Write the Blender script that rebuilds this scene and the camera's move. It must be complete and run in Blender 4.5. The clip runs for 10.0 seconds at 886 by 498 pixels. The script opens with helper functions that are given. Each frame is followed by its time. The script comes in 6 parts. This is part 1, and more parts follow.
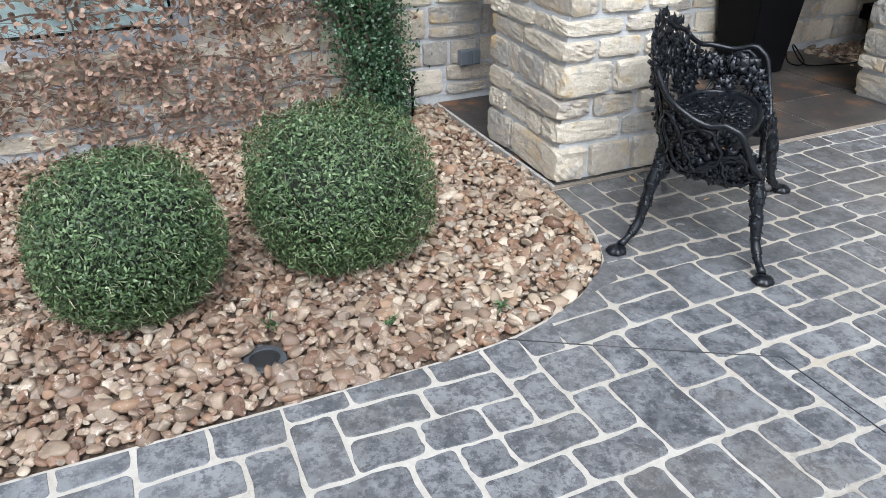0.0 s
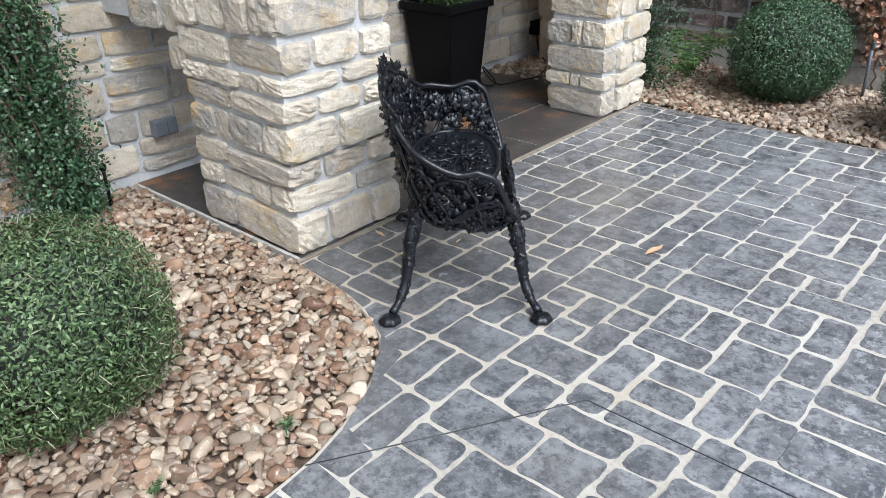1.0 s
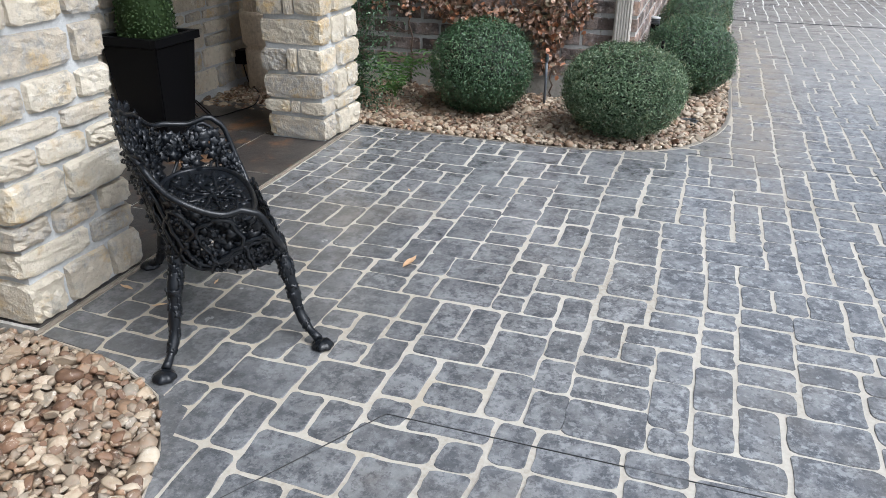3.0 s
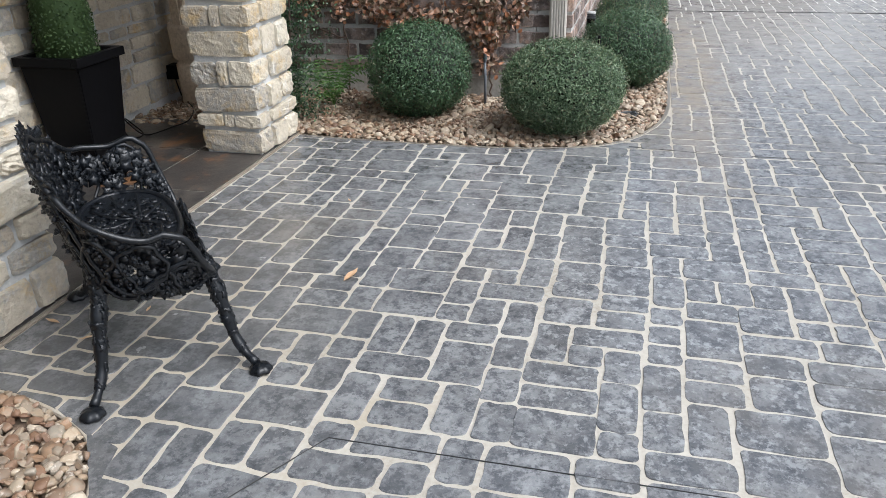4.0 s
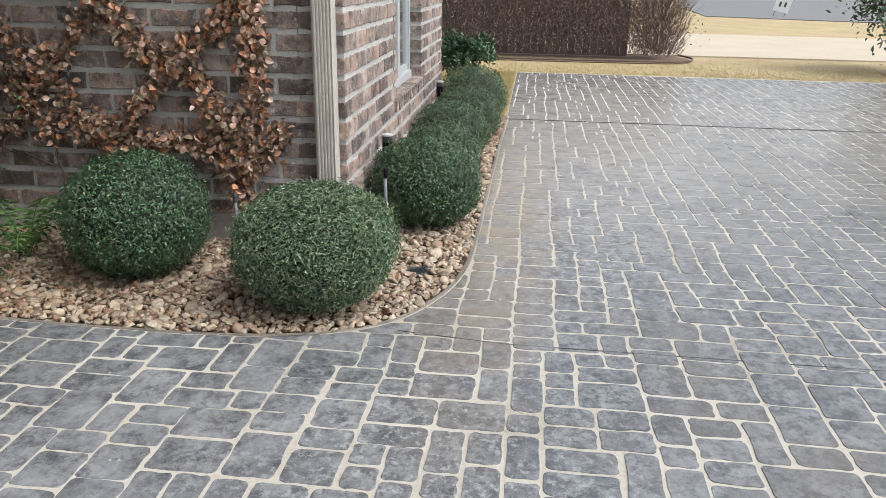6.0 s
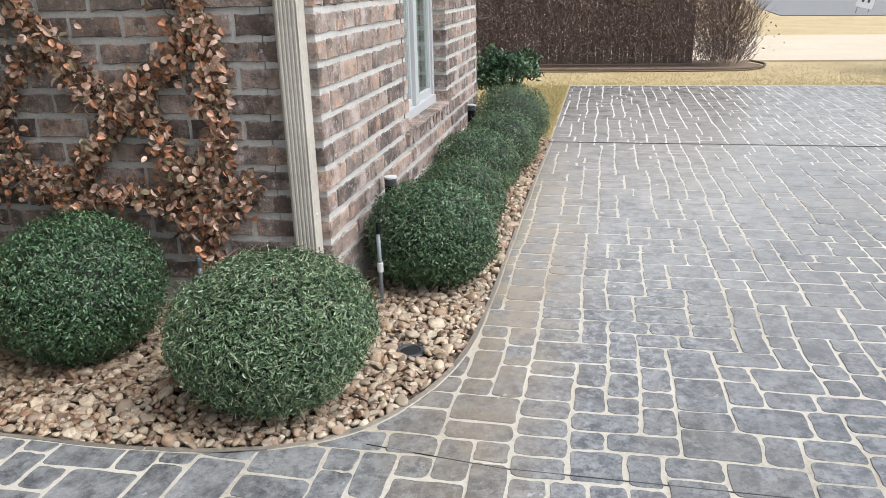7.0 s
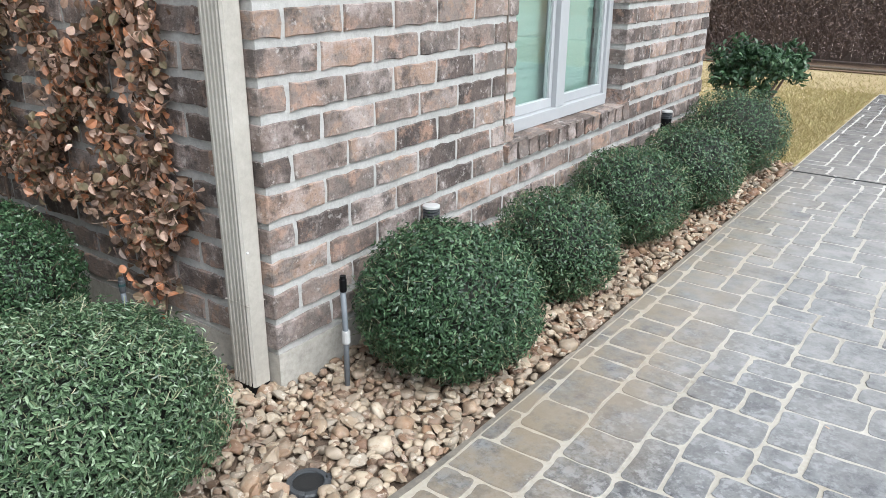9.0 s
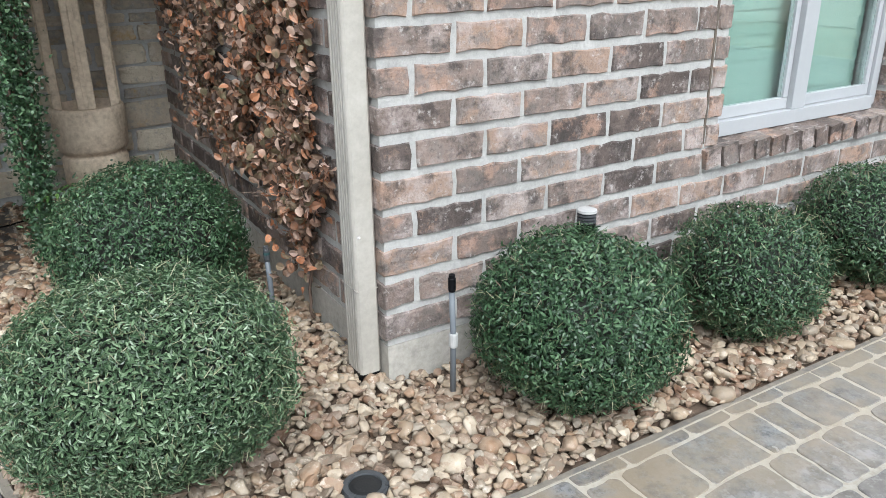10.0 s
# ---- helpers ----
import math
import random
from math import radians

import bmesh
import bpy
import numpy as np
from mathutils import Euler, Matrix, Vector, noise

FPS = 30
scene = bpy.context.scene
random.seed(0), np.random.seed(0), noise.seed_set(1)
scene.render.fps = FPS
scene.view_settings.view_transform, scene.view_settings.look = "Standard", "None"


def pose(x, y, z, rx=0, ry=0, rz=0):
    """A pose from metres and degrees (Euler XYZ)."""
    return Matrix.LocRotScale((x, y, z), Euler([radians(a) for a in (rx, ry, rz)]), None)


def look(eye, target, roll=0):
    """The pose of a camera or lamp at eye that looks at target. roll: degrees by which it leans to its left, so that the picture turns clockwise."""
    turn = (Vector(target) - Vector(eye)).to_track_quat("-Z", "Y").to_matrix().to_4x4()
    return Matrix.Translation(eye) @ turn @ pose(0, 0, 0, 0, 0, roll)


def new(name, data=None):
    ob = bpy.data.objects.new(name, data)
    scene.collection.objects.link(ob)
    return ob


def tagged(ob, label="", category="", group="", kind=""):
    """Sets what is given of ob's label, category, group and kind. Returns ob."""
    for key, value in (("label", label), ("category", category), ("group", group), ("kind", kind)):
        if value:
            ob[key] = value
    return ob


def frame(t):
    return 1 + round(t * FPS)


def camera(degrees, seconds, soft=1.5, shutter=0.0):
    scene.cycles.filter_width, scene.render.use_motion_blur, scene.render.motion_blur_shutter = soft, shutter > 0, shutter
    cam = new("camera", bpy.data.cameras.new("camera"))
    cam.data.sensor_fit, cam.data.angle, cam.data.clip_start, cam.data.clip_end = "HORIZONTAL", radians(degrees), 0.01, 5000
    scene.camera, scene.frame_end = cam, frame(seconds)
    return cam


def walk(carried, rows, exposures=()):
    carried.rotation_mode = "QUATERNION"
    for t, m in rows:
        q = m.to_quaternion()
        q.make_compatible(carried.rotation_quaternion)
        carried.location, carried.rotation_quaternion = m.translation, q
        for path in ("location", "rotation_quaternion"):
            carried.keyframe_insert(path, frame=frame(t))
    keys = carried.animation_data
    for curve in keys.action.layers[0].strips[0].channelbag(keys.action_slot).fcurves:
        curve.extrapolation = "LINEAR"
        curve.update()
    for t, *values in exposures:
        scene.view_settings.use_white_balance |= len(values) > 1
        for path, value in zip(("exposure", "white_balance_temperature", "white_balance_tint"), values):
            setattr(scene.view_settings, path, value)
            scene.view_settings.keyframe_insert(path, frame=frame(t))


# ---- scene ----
cam = camera(60.3, 10.0, soft=0.55)
PATH = [
    (0, (0.312, 0.169, 1.34), (1.03, 1.765, 0.371), -0.2),
    (0.5, (0.325, 0.333, 1.353), (1.411, 1.719, 0.406), -0.5),
    (1, (0.402, 0.537, 1.356), (1.724, 1.729, 0.444), -1.5),
    (1.5, (0.376, 0.655, 1.362), (1.918, 1.547, 0.452), -0.5),
    (2, (0.312, 0.712, 1.378), (1.978, 1.353, 0.477), 0.8),
    (3.5, (0.282, 0.659, 1.387), (2.005, 1.195, 0.524), -0.2),
    (4, (0.375, 0.63, 1.38), (2.119, 1.093, 0.518), -1.5),
    (4.5, (0.657, 0.488, 1.379), (2.426, 0.893, 0.539), -0.5),
    (5, (0.974, 0.38, 1.374), (2.78, 0.675, 0.568), 0.9),
    (5.5, (1.382, 0.288, 1.427), (3.232, 0.459, 0.685), 1.1),
    (5.7, (1.559, 0.224, 1.416), (3.422, 0.394, 0.71), 1.4),
    (6.8, (2.444, -0.009, 1.463), (4.302, 0.336, 0.808), -1.17),
    (7, (2.605, -0.065, 1.446), (4.453, 0.328, 0.791), -1.53),
    (7.5, (3.049, -0.206, 1.447), (4.86, 0.327, 0.784), -1.97),
    (8, (3.465, -0.325, 1.437), (5.247, 0.274, 0.755), -2.19),
    (8.5, (3.855, -0.53, 1.401), (5.536, 0.311, 0.719), -1.47),
    (9, (4.176, -0.658, 1.373), (5.696, 0.432, 0.665), 0.47),
    (9.5, (4.468, -0.73, 1.362), (5.774, 0.597, 0.63), 1.46),
    (10, (4.72, -0.857, 1.331), (5.684, 0.734, 0.597), -0.6),
]
EXPOSURES = [(0, 0.89, 5680, 9), (1, 0.94, 5720, 9), (2, 0.80, 5720, 9), (3.5, 0.75, 5900, 9), (4.6, 0.73, 6050, 9), (5.5, 0.63, 6200, 9), (7, 0.82, 6150, 9), (10, 0.8, 5850, 6)]
walk(cam, [(t, look(eye, target, roll)) for t, eye, target, roll in PATH], EXPOSURES)

# ---- overcast daylight ----
world = bpy.data.worlds.new("overcast_sky")
scene.world = world
world.use_nodes = True
wn = world.node_tree
wn.nodes.clear()
sky = wn.nodes.new("ShaderNodeTexSky")
sky.sky_type = "NISHITA"
sky.sun_disc = False
sky.sun_elevation = radians(52)
sky.sun_rotation = radians(196)
sky.air_density, sky.dust_density, sky.ozone_density = 1.0, 6.0, 1.0
background = wn.nodes.new("ShaderNodeBackground")
background.inputs["Strength"].default_value = 0.13
wout = wn.nodes.new("ShaderNodeOutputWorld")
cloud = wn.nodes.new("ShaderNodeHueSaturation")
cloud.inputs["Saturation"].default_value = 0.35
wn.links.new(sky.outputs["Color"], cloud.inputs["Color"])
wn.links.new(cloud.outputs["Color"], background.inputs["Color"])
wn.links.new(background.outputs["Background"], wout.inputs["Surface"])
sun_data = bpy.data.lights.new("sun", "SUN")
sun_data.energy, sun_data.angle, sun_data.color = 1.3, radians(40), (1.0, 0.985, 0.96)
sun = new("sun", sun_data)
sun.matrix_world = look((-3.8, -13, 18.5), (0, 0, 0))
tagged(sun, kind="structure")

# ---- helpers for nodes ----
def node(nt, kind, **inputs):
    n = nt.nodes.new(kind)
    for k, v in inputs.items():
        n.inputs[k.replace("_", " ")].default_value = v
    return n


def ramp(nt, stops):
    n = nt.nodes.new("ShaderNodeValToRGB")
    el = n.color_ramp.elements
    while len(el) < len(stops):
        el.new(0.5)
    for e, (p, c) in zip(el, stops):
        e.position, e.color = p, (*c, 1)
    return n


def material(name, stops, rough=(0.7, 0.9), grain=40.0, blotch=4.0, bump=0.3, bump_scale=60.0, spread=0.6, metal=0.0,
             blotch_mix=0.45, translucent=0.0, bump_dist=0.01, spec=0.5, patch=None, coat=0.0, detail=5.0):
    """Colour from a ramp over each piece's own random number, grain and larger blotches; bump from noise. patch: stains
    and painted sheen (colour, scale, low, high, strength).
    """
    m = bpy.data.materials.new(name)
    m.use_nodes = True
    nt = m.node_tree
    b = nt.nodes["Principled BSDF"]
    ln = nt.links.new
    tc = nt.nodes.new("ShaderNodeNewGeometry")
    oi = nt.nodes.new("ShaderNodeObjectInfo")
    add = nt.nodes.new("ShaderNodeMath"); add.operation = "ADD"
    ln(oi.outputs["Random"], add.inputs[0]); ln(tc.outputs["Random Per Island"], add.inputs[1])
    fr = nt.nodes.new("ShaderNodeMath"); fr.operation = "FRACT"
    ln(add.outputs[0], fr.inputs[0])
    n1 = node(nt, "ShaderNodeTexNoise", Scale=grain, Detail=detail, Roughness=0.65)
    n2 = node(nt, "ShaderNodeTexNoise", Scale=blotch, Detail=4.0, Roughness=0.6)
    ln(tc.outputs["Position"], n1.inputs["Vector"]); ln(tc.outputs["Position"], n2.inputs["Vector"])
    mixn = nt.nodes.new("ShaderNodeMix"); mixn.inputs["Factor"].default_value = blotch_mix
    ln(n1.outputs["Fac"], mixn.inputs["A"]); ln(n2.outputs["Fac"], mixn.inputs["B"])
    st = nt.nodes.new("ShaderNodeMapRange")
    st.inputs["From Min"].default_value, st.inputs["From Max"].default_value = 0.3, 0.7
    ln(mixn.outputs["Result"], st.inputs["Value"])
    mix2 = nt.nodes.new("ShaderNodeMix"); mix2.inputs["Factor"].default_value = spread
    ln(st.outputs["Result"], mix2.inputs["A"]); ln(fr.outputs[0], mix2.inputs["B"])
    cr = ramp(nt, stops)
    ln(mix2.outputs["Result"], cr.inputs["Fac"])
    colour = cr.outputs["Color"]
    for stain_or_sheen in patch or ():
        place = stain_or_sheen[6] if len(stain_or_sheen) > 6 else None
        pn = node(nt, "ShaderNodeTexNoise", Scale=stain_or_sheen[1], Detail=7.0, Roughness=0.7)
        ln(tc.outputs["Position"], pn.inputs["Vector"])
        if len(stain_or_sheen) > 5 and stain_or_sheen[5]:
            pn.noise_dimensions = "4D"
            ln(fr.outputs[0], pn.inputs["W"])
        pr = nt.nodes.new("ShaderNodeMapRange")
        pr.inputs["From Min"].default_value, pr.inputs["From Max"].default_value = stain_or_sheen[2], stain_or_sheen[3]
        pr.inputs["To Max"].default_value = stain_or_sheen[4]
        ln(pn.outputs["Fac"], pr.inputs["Value"])
        pm = nt.nodes.new("ShaderNodeMix")
        pm.data_type = "RGBA"
        amount = pr.outputs["Result"]
        if place:
            # a stained, worn or sheen-painted place with a middle and a reach, soft at its rim
            rel = nt.nodes.new("ShaderNodeVectorMath"); rel.operation = "SUBTRACT"
            ln(tc.outputs["Position"], rel.inputs[0]); rel.inputs[1].default_value = (place[0], place[1], 0)
            sc = nt.nodes.new("ShaderNodeVectorMath"); sc.operation = "DIVIDE"
            ln(rel.outputs[0], sc.inputs[0]); sc.inputs[1].default_value = (place[2], place[3], 1)
            le = nt.nodes.new("ShaderNodeVectorMath"); le.operation = "LENGTH"
            ln(sc.outputs[0], le.inputs[0])
            fo = node(nt, "ShaderNodeMapRange")
            fo.inputs["From Min"].default_value, fo.inputs["From Max"].default_value = 1.0, 0.35
            ln(le.outputs["Value"], fo.inputs["Value"])
            mu = nt.nodes.new("ShaderNodeMath"); mu.operation = "MULTIPLY"
            ln(amount, mu.inputs[0]); ln(fo.outputs["Result"], mu.inputs[1])
            amount = mu.outputs[0]
        if len(stain_or_sheen) > 7:
            # worn only in some stretches of the surface
            rn = node(nt, "ShaderNodeTexNoise", Scale=stain_or_sheen[7][0], Detail=2.0)
            ln(tc.outputs["Position"], rn.inputs["Vector"])
            rm = nt.nodes.new("ShaderNodeMapRange")
            rm.inputs["From Min"].default_value, rm.inputs["From Max"].default_value = stain_or_sheen[7][1:]
            ln(rn.outputs["Fac"], rm.inputs["Value"])
            mu = nt.nodes.new("ShaderNodeMath"); mu.operation = "MULTIPLY"
            ln(amount, mu.inputs[0]); ln(rm.outputs["Result"], mu.inputs[1])
            amount = mu.outputs[0]
        ln(amount, pm.inputs[0]); ln(colour, pm.inputs[6])
        pm.inputs[7].default_value = (*stain_or_sheen[0], 1)
        colour = pm.outputs[2]
    ln(colour, b.inputs["Base Color"])
    rr = nt.nodes.new("ShaderNodeMapRange")
    rr.inputs["To Min"].default_value, rr.inputs["To Max"].default_value = rough
    ln(n2.outputs["Fac"], rr.inputs["Value"]); ln(rr.outputs["Result"], b.inputs["Roughness"])
    b.inputs["Metallic"].default_value = metal
    b.inputs["Specular IOR Level"].default_value = spec
    b.inputs["Coat Weight"].default_value = coat
    if bump:
        nb = node(nt, "ShaderNodeTexNoise", Scale=bump_scale, Detail=6.0, Roughness=0.7)
        ln(tc.outputs["Position"], nb.inputs["Vector"])
        bp = node(nt, "ShaderNodeBump", Strength=bump, Distance=bump_dist)
        ln(nb.outputs["Fac"], bp.inputs["Height"]); ln(bp.outputs["Normal"], b.inputs["Normal"])
    if translucent:
        b.inputs["Transmission Weight"].default_value = 0.0
        tr = nt.nodes.new("ShaderNodeBsdfTranslucent")
        ln(colour, tr.inputs["Color"])
        ms = nt.nodes.new("ShaderNodeMixShader"); ms.inputs[0].default_value = translucent
        ln(b.outputs[0], ms.inputs[1]); ln(tr.outputs[0], ms.inputs[2])
        ln(ms.outputs[0], nt.nodes["Material Output"].inputs["Surface"])
    return m


M = {}
M["paver"] = material("stamped_concrete_slate_grey", [(0.0, (0.0686, 0.0713, 0.0766)), (0.35, (0.1074, 0.11, 0.1153)), (0.7, (0.1566, 0.1593, 0.1628)), (1.0, (0.2112, 0.2138, 0.2156))],
                      rough=(0.12, 0.34), spec=1.0, grain=45, blotch=7, bump=0.28, bump_scale=38, spread=0.42, blotch_mix=0.55, bump_dist=0.003,
                      patch=[((0.28, 0.285, 0.292), 7, 0.45, 0.6, 0.55, 1), ((0.05, 0.054, 0.062), 17, 0.49, 0.57, 0.7, 1), ((0.042, 0.045, 0.052), 52, 0.51, 0.57, 0.6, 1),
                             ((0.36, 0.37, 0.38), 26, 0.53, 0.60, 0.3, 1, None, (1.1, 0.40, 0.55)), ((0.37, 0.38, 0.385), 30, 0.53, 0.60, 0.6, 1, (3.1, 0.4, 2.2, 1.2)), ((0.37, 0.375, 0.38), 24, 0.51, 0.58, 0.6, 1, (6.3, -0.15, 2.0, 0.7)), ((0.28, 0.285, 0.29), 70, 0.56, 0.62, 0.3, 1),
                             ((0.26, 0.262, 0.262), 0.9, 0.54, 0.72, 0.4), ((0.17, 0.145, 0.112), 0.7, 0.52, 0.72, 0.5),
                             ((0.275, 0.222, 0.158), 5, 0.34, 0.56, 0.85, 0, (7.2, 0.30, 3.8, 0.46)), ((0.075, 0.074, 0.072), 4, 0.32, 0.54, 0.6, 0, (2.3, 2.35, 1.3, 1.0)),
                             # paler places: sky sheen painted into the colour, with some tan and wear
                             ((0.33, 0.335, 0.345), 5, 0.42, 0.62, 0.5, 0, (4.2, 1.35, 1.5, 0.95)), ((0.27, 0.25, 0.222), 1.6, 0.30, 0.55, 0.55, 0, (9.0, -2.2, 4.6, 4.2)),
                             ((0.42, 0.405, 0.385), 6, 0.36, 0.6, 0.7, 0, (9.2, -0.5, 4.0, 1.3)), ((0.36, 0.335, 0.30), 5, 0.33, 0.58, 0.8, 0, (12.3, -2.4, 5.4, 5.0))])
M["border"] = material("stamped_concrete_border", [(0.0, (0.109, 0.0972, 0.0832)), (0.4, (0.184, 0.165, 0.137)), (0.8, (0.262, 0.231, 0.191)), (1.0, (0.338, 0.3, 0.245))],
                       rough=(0.22, 0.45), spec=0.7, grain=50, blotch=6, bump=0.3, bump_scale=45, spread=0.3, bump_dist=0.003, patch=[((0.10, 0.10, 0.10), 16, 0.52, 0.62, 0.6, 1)])
M["joint"] = material("pale_joint_concrete", [(0.0, (0.2176, 0.1888, 0.1439)), (0.4, (0.3742, 0.3438, 0.2916)), (1.0, (0.5047, 0.4739, 0.4198))],
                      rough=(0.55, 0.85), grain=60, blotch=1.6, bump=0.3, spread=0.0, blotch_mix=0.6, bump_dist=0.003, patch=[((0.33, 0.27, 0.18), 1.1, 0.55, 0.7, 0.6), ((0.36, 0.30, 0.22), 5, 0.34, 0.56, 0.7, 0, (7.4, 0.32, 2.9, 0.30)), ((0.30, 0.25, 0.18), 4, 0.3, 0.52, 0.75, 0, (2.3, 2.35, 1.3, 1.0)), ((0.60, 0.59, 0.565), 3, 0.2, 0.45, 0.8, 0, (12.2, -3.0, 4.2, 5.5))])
M["edging"] = material("brown_edging", [(0.0, (0.07, 0.055, 0.042)), (1.0, (0.16, 0.13, 0.10))], spread=0.0)
M["kerb"] = material("tan_kerb_strip", [(0.0, (0.148, 0.122, 0.0925)), (0.5, (0.226, 0.19, 0.148)), (1.0, (0.312, 0.274, 0.222))], spread=0.0, grain=30, blotch=5)
M["dry_leaf"] = material("dry_tan_leaf", [(0.0, (0.38, 0.22, 0.11)), (1.0, (0.58, 0.42, 0.26))], bump=0, spread=0.3, translucent=0.1)
M["seam"] = material("dark_seam", [(0.0, (0.02, 0.02, 0.02)), (1.0, (0.06, 0.06, 0.06))])
M["lime"] = material("rough_limestone", [(0.0, (0.2492, 0.1993, 0.139)), (0.14, (0.3338, 0.282, 0.206)), (0.24, (0.3388, 0.3257, 0.297)), (0.36, (0.4584, 0.3987, 0.3114)), (0.6, (0.5729, 0.5106, 0.4024)), (0.8, (0.6477, 0.5834, 0.4695)), (1.0, (0.7374, 0.6807, 0.575))],
                     grain=38, blotch=9, bump=1.0, bump_scale=44, spread=0.55, bump_dist=0.013, detail=9.0, patch=[((0.52, 0.36, 0.155), 5, 0.54, 0.66, 0.85, 1), ((0.27, 0.265, 0.25), 20, 0.54, 0.66, 0.6), ((0.74, 0.73, 0.70), 9, 0.57, 0.68, 0.5, 1)])
M["mortar"] = material("grey_mortar", [(0.0, (0.3461, 0.352, 0.3491)), (0.5, (0.445, 0.452, 0.4489)), (1.0, (0.5438, 0.552, 0.5466))], grain=70, blotch=5, bump=0.5, bump_scale=50, spread=0.0)
M["brick_mortar"] = material("pale_brick_mortar", [(0.0, (0.31, 0.305, 0.288)), (0.5, (0.415, 0.41, 0.392)), (1.0, (0.51, 0.503, 0.482))], grain=60, blotch=6, bump=0.6, bump_scale=45, spread=0.0)
M["brick"] = material("blended_brick", [(0.0, (0.0372, 0.0307, 0.0279)), (0.16, (0.0791, 0.0614, 0.0539)), (0.3, (0.1395, 0.107, 0.0921)), (0.42, (0.2093, 0.16, 0.1358)), (0.52, (0.1721, 0.146, 0.1311)), (0.62, (0.279, 0.212, 0.1786)), (0.72, (0.2465, 0.2065, 0.1841)), (0.8, (0.3441, 0.2372, 0.1767)), (0.9, (0.3999, 0.3208, 0.2837)), (1.0, (0.5394, 0.4557, 0.4139))],
                      grain=26, blotch=11, bump=1.0, bump_scale=55, spread=0.66, blotch_mix=0.6, bump_dist=0.010, detail=9.0,
                      patch=[((0.49, 0.415, 0.385), 6, 0.50, 0.63, 0.75, 1), ((0.46, 0.29, 0.21), 7, 0.55, 0.63, 0.65, 1), ((0.055, 0.046, 0.042), 9, 0.51, 0.62, 0.8, 1), ((0.60, 0.56, 0.53), 30, 0.57, 0.66, 0.6, 1), ((0.05, 0.043, 0.04), 70, 0.57, 0.66, 0.5)])
M["concrete"] = material("foundation_concrete", [(0.0, (0.24, 0.23, 0.2)), (0.5, (0.38, 0.36, 0.32)), (1.0, (0.5, 0.47, 0.42))], spread=0.0, blotch=6)
M["slate"] = material("rusty_slate", [(0.0, (0.016, 0.016, 0.017)), (0.4, (0.032, 0.03, 0.029)), (0.7, (0.05, 0.043, 0.038)), (1.0, (0.075, 0.058, 0.045))],
                      rough=(0.28, 0.5), grain=14, blotch=3, bump=0.3, bump_scale=20, spread=0.3, patch=[((0.105, 0.092, 0.08), 2.2, 0.48, 0.66, 0.8), ((0.21, 0.10, 0.04), 3.2, 0.54, 0.66, 0.9)])
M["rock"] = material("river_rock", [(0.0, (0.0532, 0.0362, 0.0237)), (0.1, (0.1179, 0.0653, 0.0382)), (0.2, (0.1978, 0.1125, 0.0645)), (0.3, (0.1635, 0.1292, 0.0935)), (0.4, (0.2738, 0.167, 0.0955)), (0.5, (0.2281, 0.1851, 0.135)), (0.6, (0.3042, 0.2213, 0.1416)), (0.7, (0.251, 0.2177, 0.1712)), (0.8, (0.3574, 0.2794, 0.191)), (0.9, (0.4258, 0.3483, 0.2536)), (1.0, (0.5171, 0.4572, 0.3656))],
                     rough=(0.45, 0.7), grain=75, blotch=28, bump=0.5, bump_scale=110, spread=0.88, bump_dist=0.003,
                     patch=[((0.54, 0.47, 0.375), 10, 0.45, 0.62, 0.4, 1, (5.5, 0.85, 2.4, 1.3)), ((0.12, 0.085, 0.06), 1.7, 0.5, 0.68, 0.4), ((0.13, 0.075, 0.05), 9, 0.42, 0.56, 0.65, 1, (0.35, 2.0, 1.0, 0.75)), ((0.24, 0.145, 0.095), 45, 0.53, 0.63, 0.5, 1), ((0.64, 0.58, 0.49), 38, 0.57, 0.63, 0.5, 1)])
M["soil"] = material("dark_mulch_soil", [(0.0, (0.045, 0.029, 0.0196)), (0.5, (0.105, 0.0725, 0.049)), (1.0, (0.21, 0.145, 0.098))], spread=0.0, bump=1.0)
M["leaf_light"] = material("boxwood_leaf_light", [(0.0, (0.0149, 0.0316, 0.0102)), (0.42, (0.04, 0.0744, 0.0242)), (0.76, (0.1004, 0.1581, 0.0595)), (0.94, (0.2139, 0.2883, 0.1302)), (1.0, (0.372, 0.4185, 0.2325))],
                           rough=(0.4, 0.6), grain=6, blotch=3, bump=0, spread=0.75, translucent=0.06)
M["leaf_mid"] = material("boxwood_leaf_mid", [(0.0, (0.0157, 0.0358, 0.0157)), (0.4, (0.056, 0.1008, 0.047)), (0.72, (0.14, 0.2106, 0.112)), (0.92, (0.2912, 0.3752, 0.2408)), (1.0, (0.4928, 0.5376, 0.392))],
                         rough=(0.26, 0.42), grain=6, blotch=3, bump=0, spread=0.75, translucent=0.06)
M["leaf_dark"] = material("holly_leaf_dark", [(0.0, (0.0092, 0.0268, 0.0108)), (0.35, (0.0248, 0.0597, 0.0252)), (0.7, (0.057, 0.1154, 0.0504)), (0.92, (0.1288, 0.2112, 0.1062)), (1.0, (0.2392, 0.3193, 0.189))],
                          rough=(0.32, 0.52), grain=6, blotch=3, bump=0, spread=0.75, translucent=0.1)
M["twig"] = material("brown_twig", [(0.0, (0.06, 0.04, 0.03)), (0.5, (0.14, 0.095, 0.07)), (1.0, (0.24, 0.18, 0.14))], spread=0.5, bump=0.5)
M["shoot"] = material("pale_green_shoot", [(0.0, (0.088, 0.116, 0.048)), (0.5, (0.192, 0.208, 0.112)), (1.0, (0.368, 0.352, 0.248))], bump=0, spread=0.8)
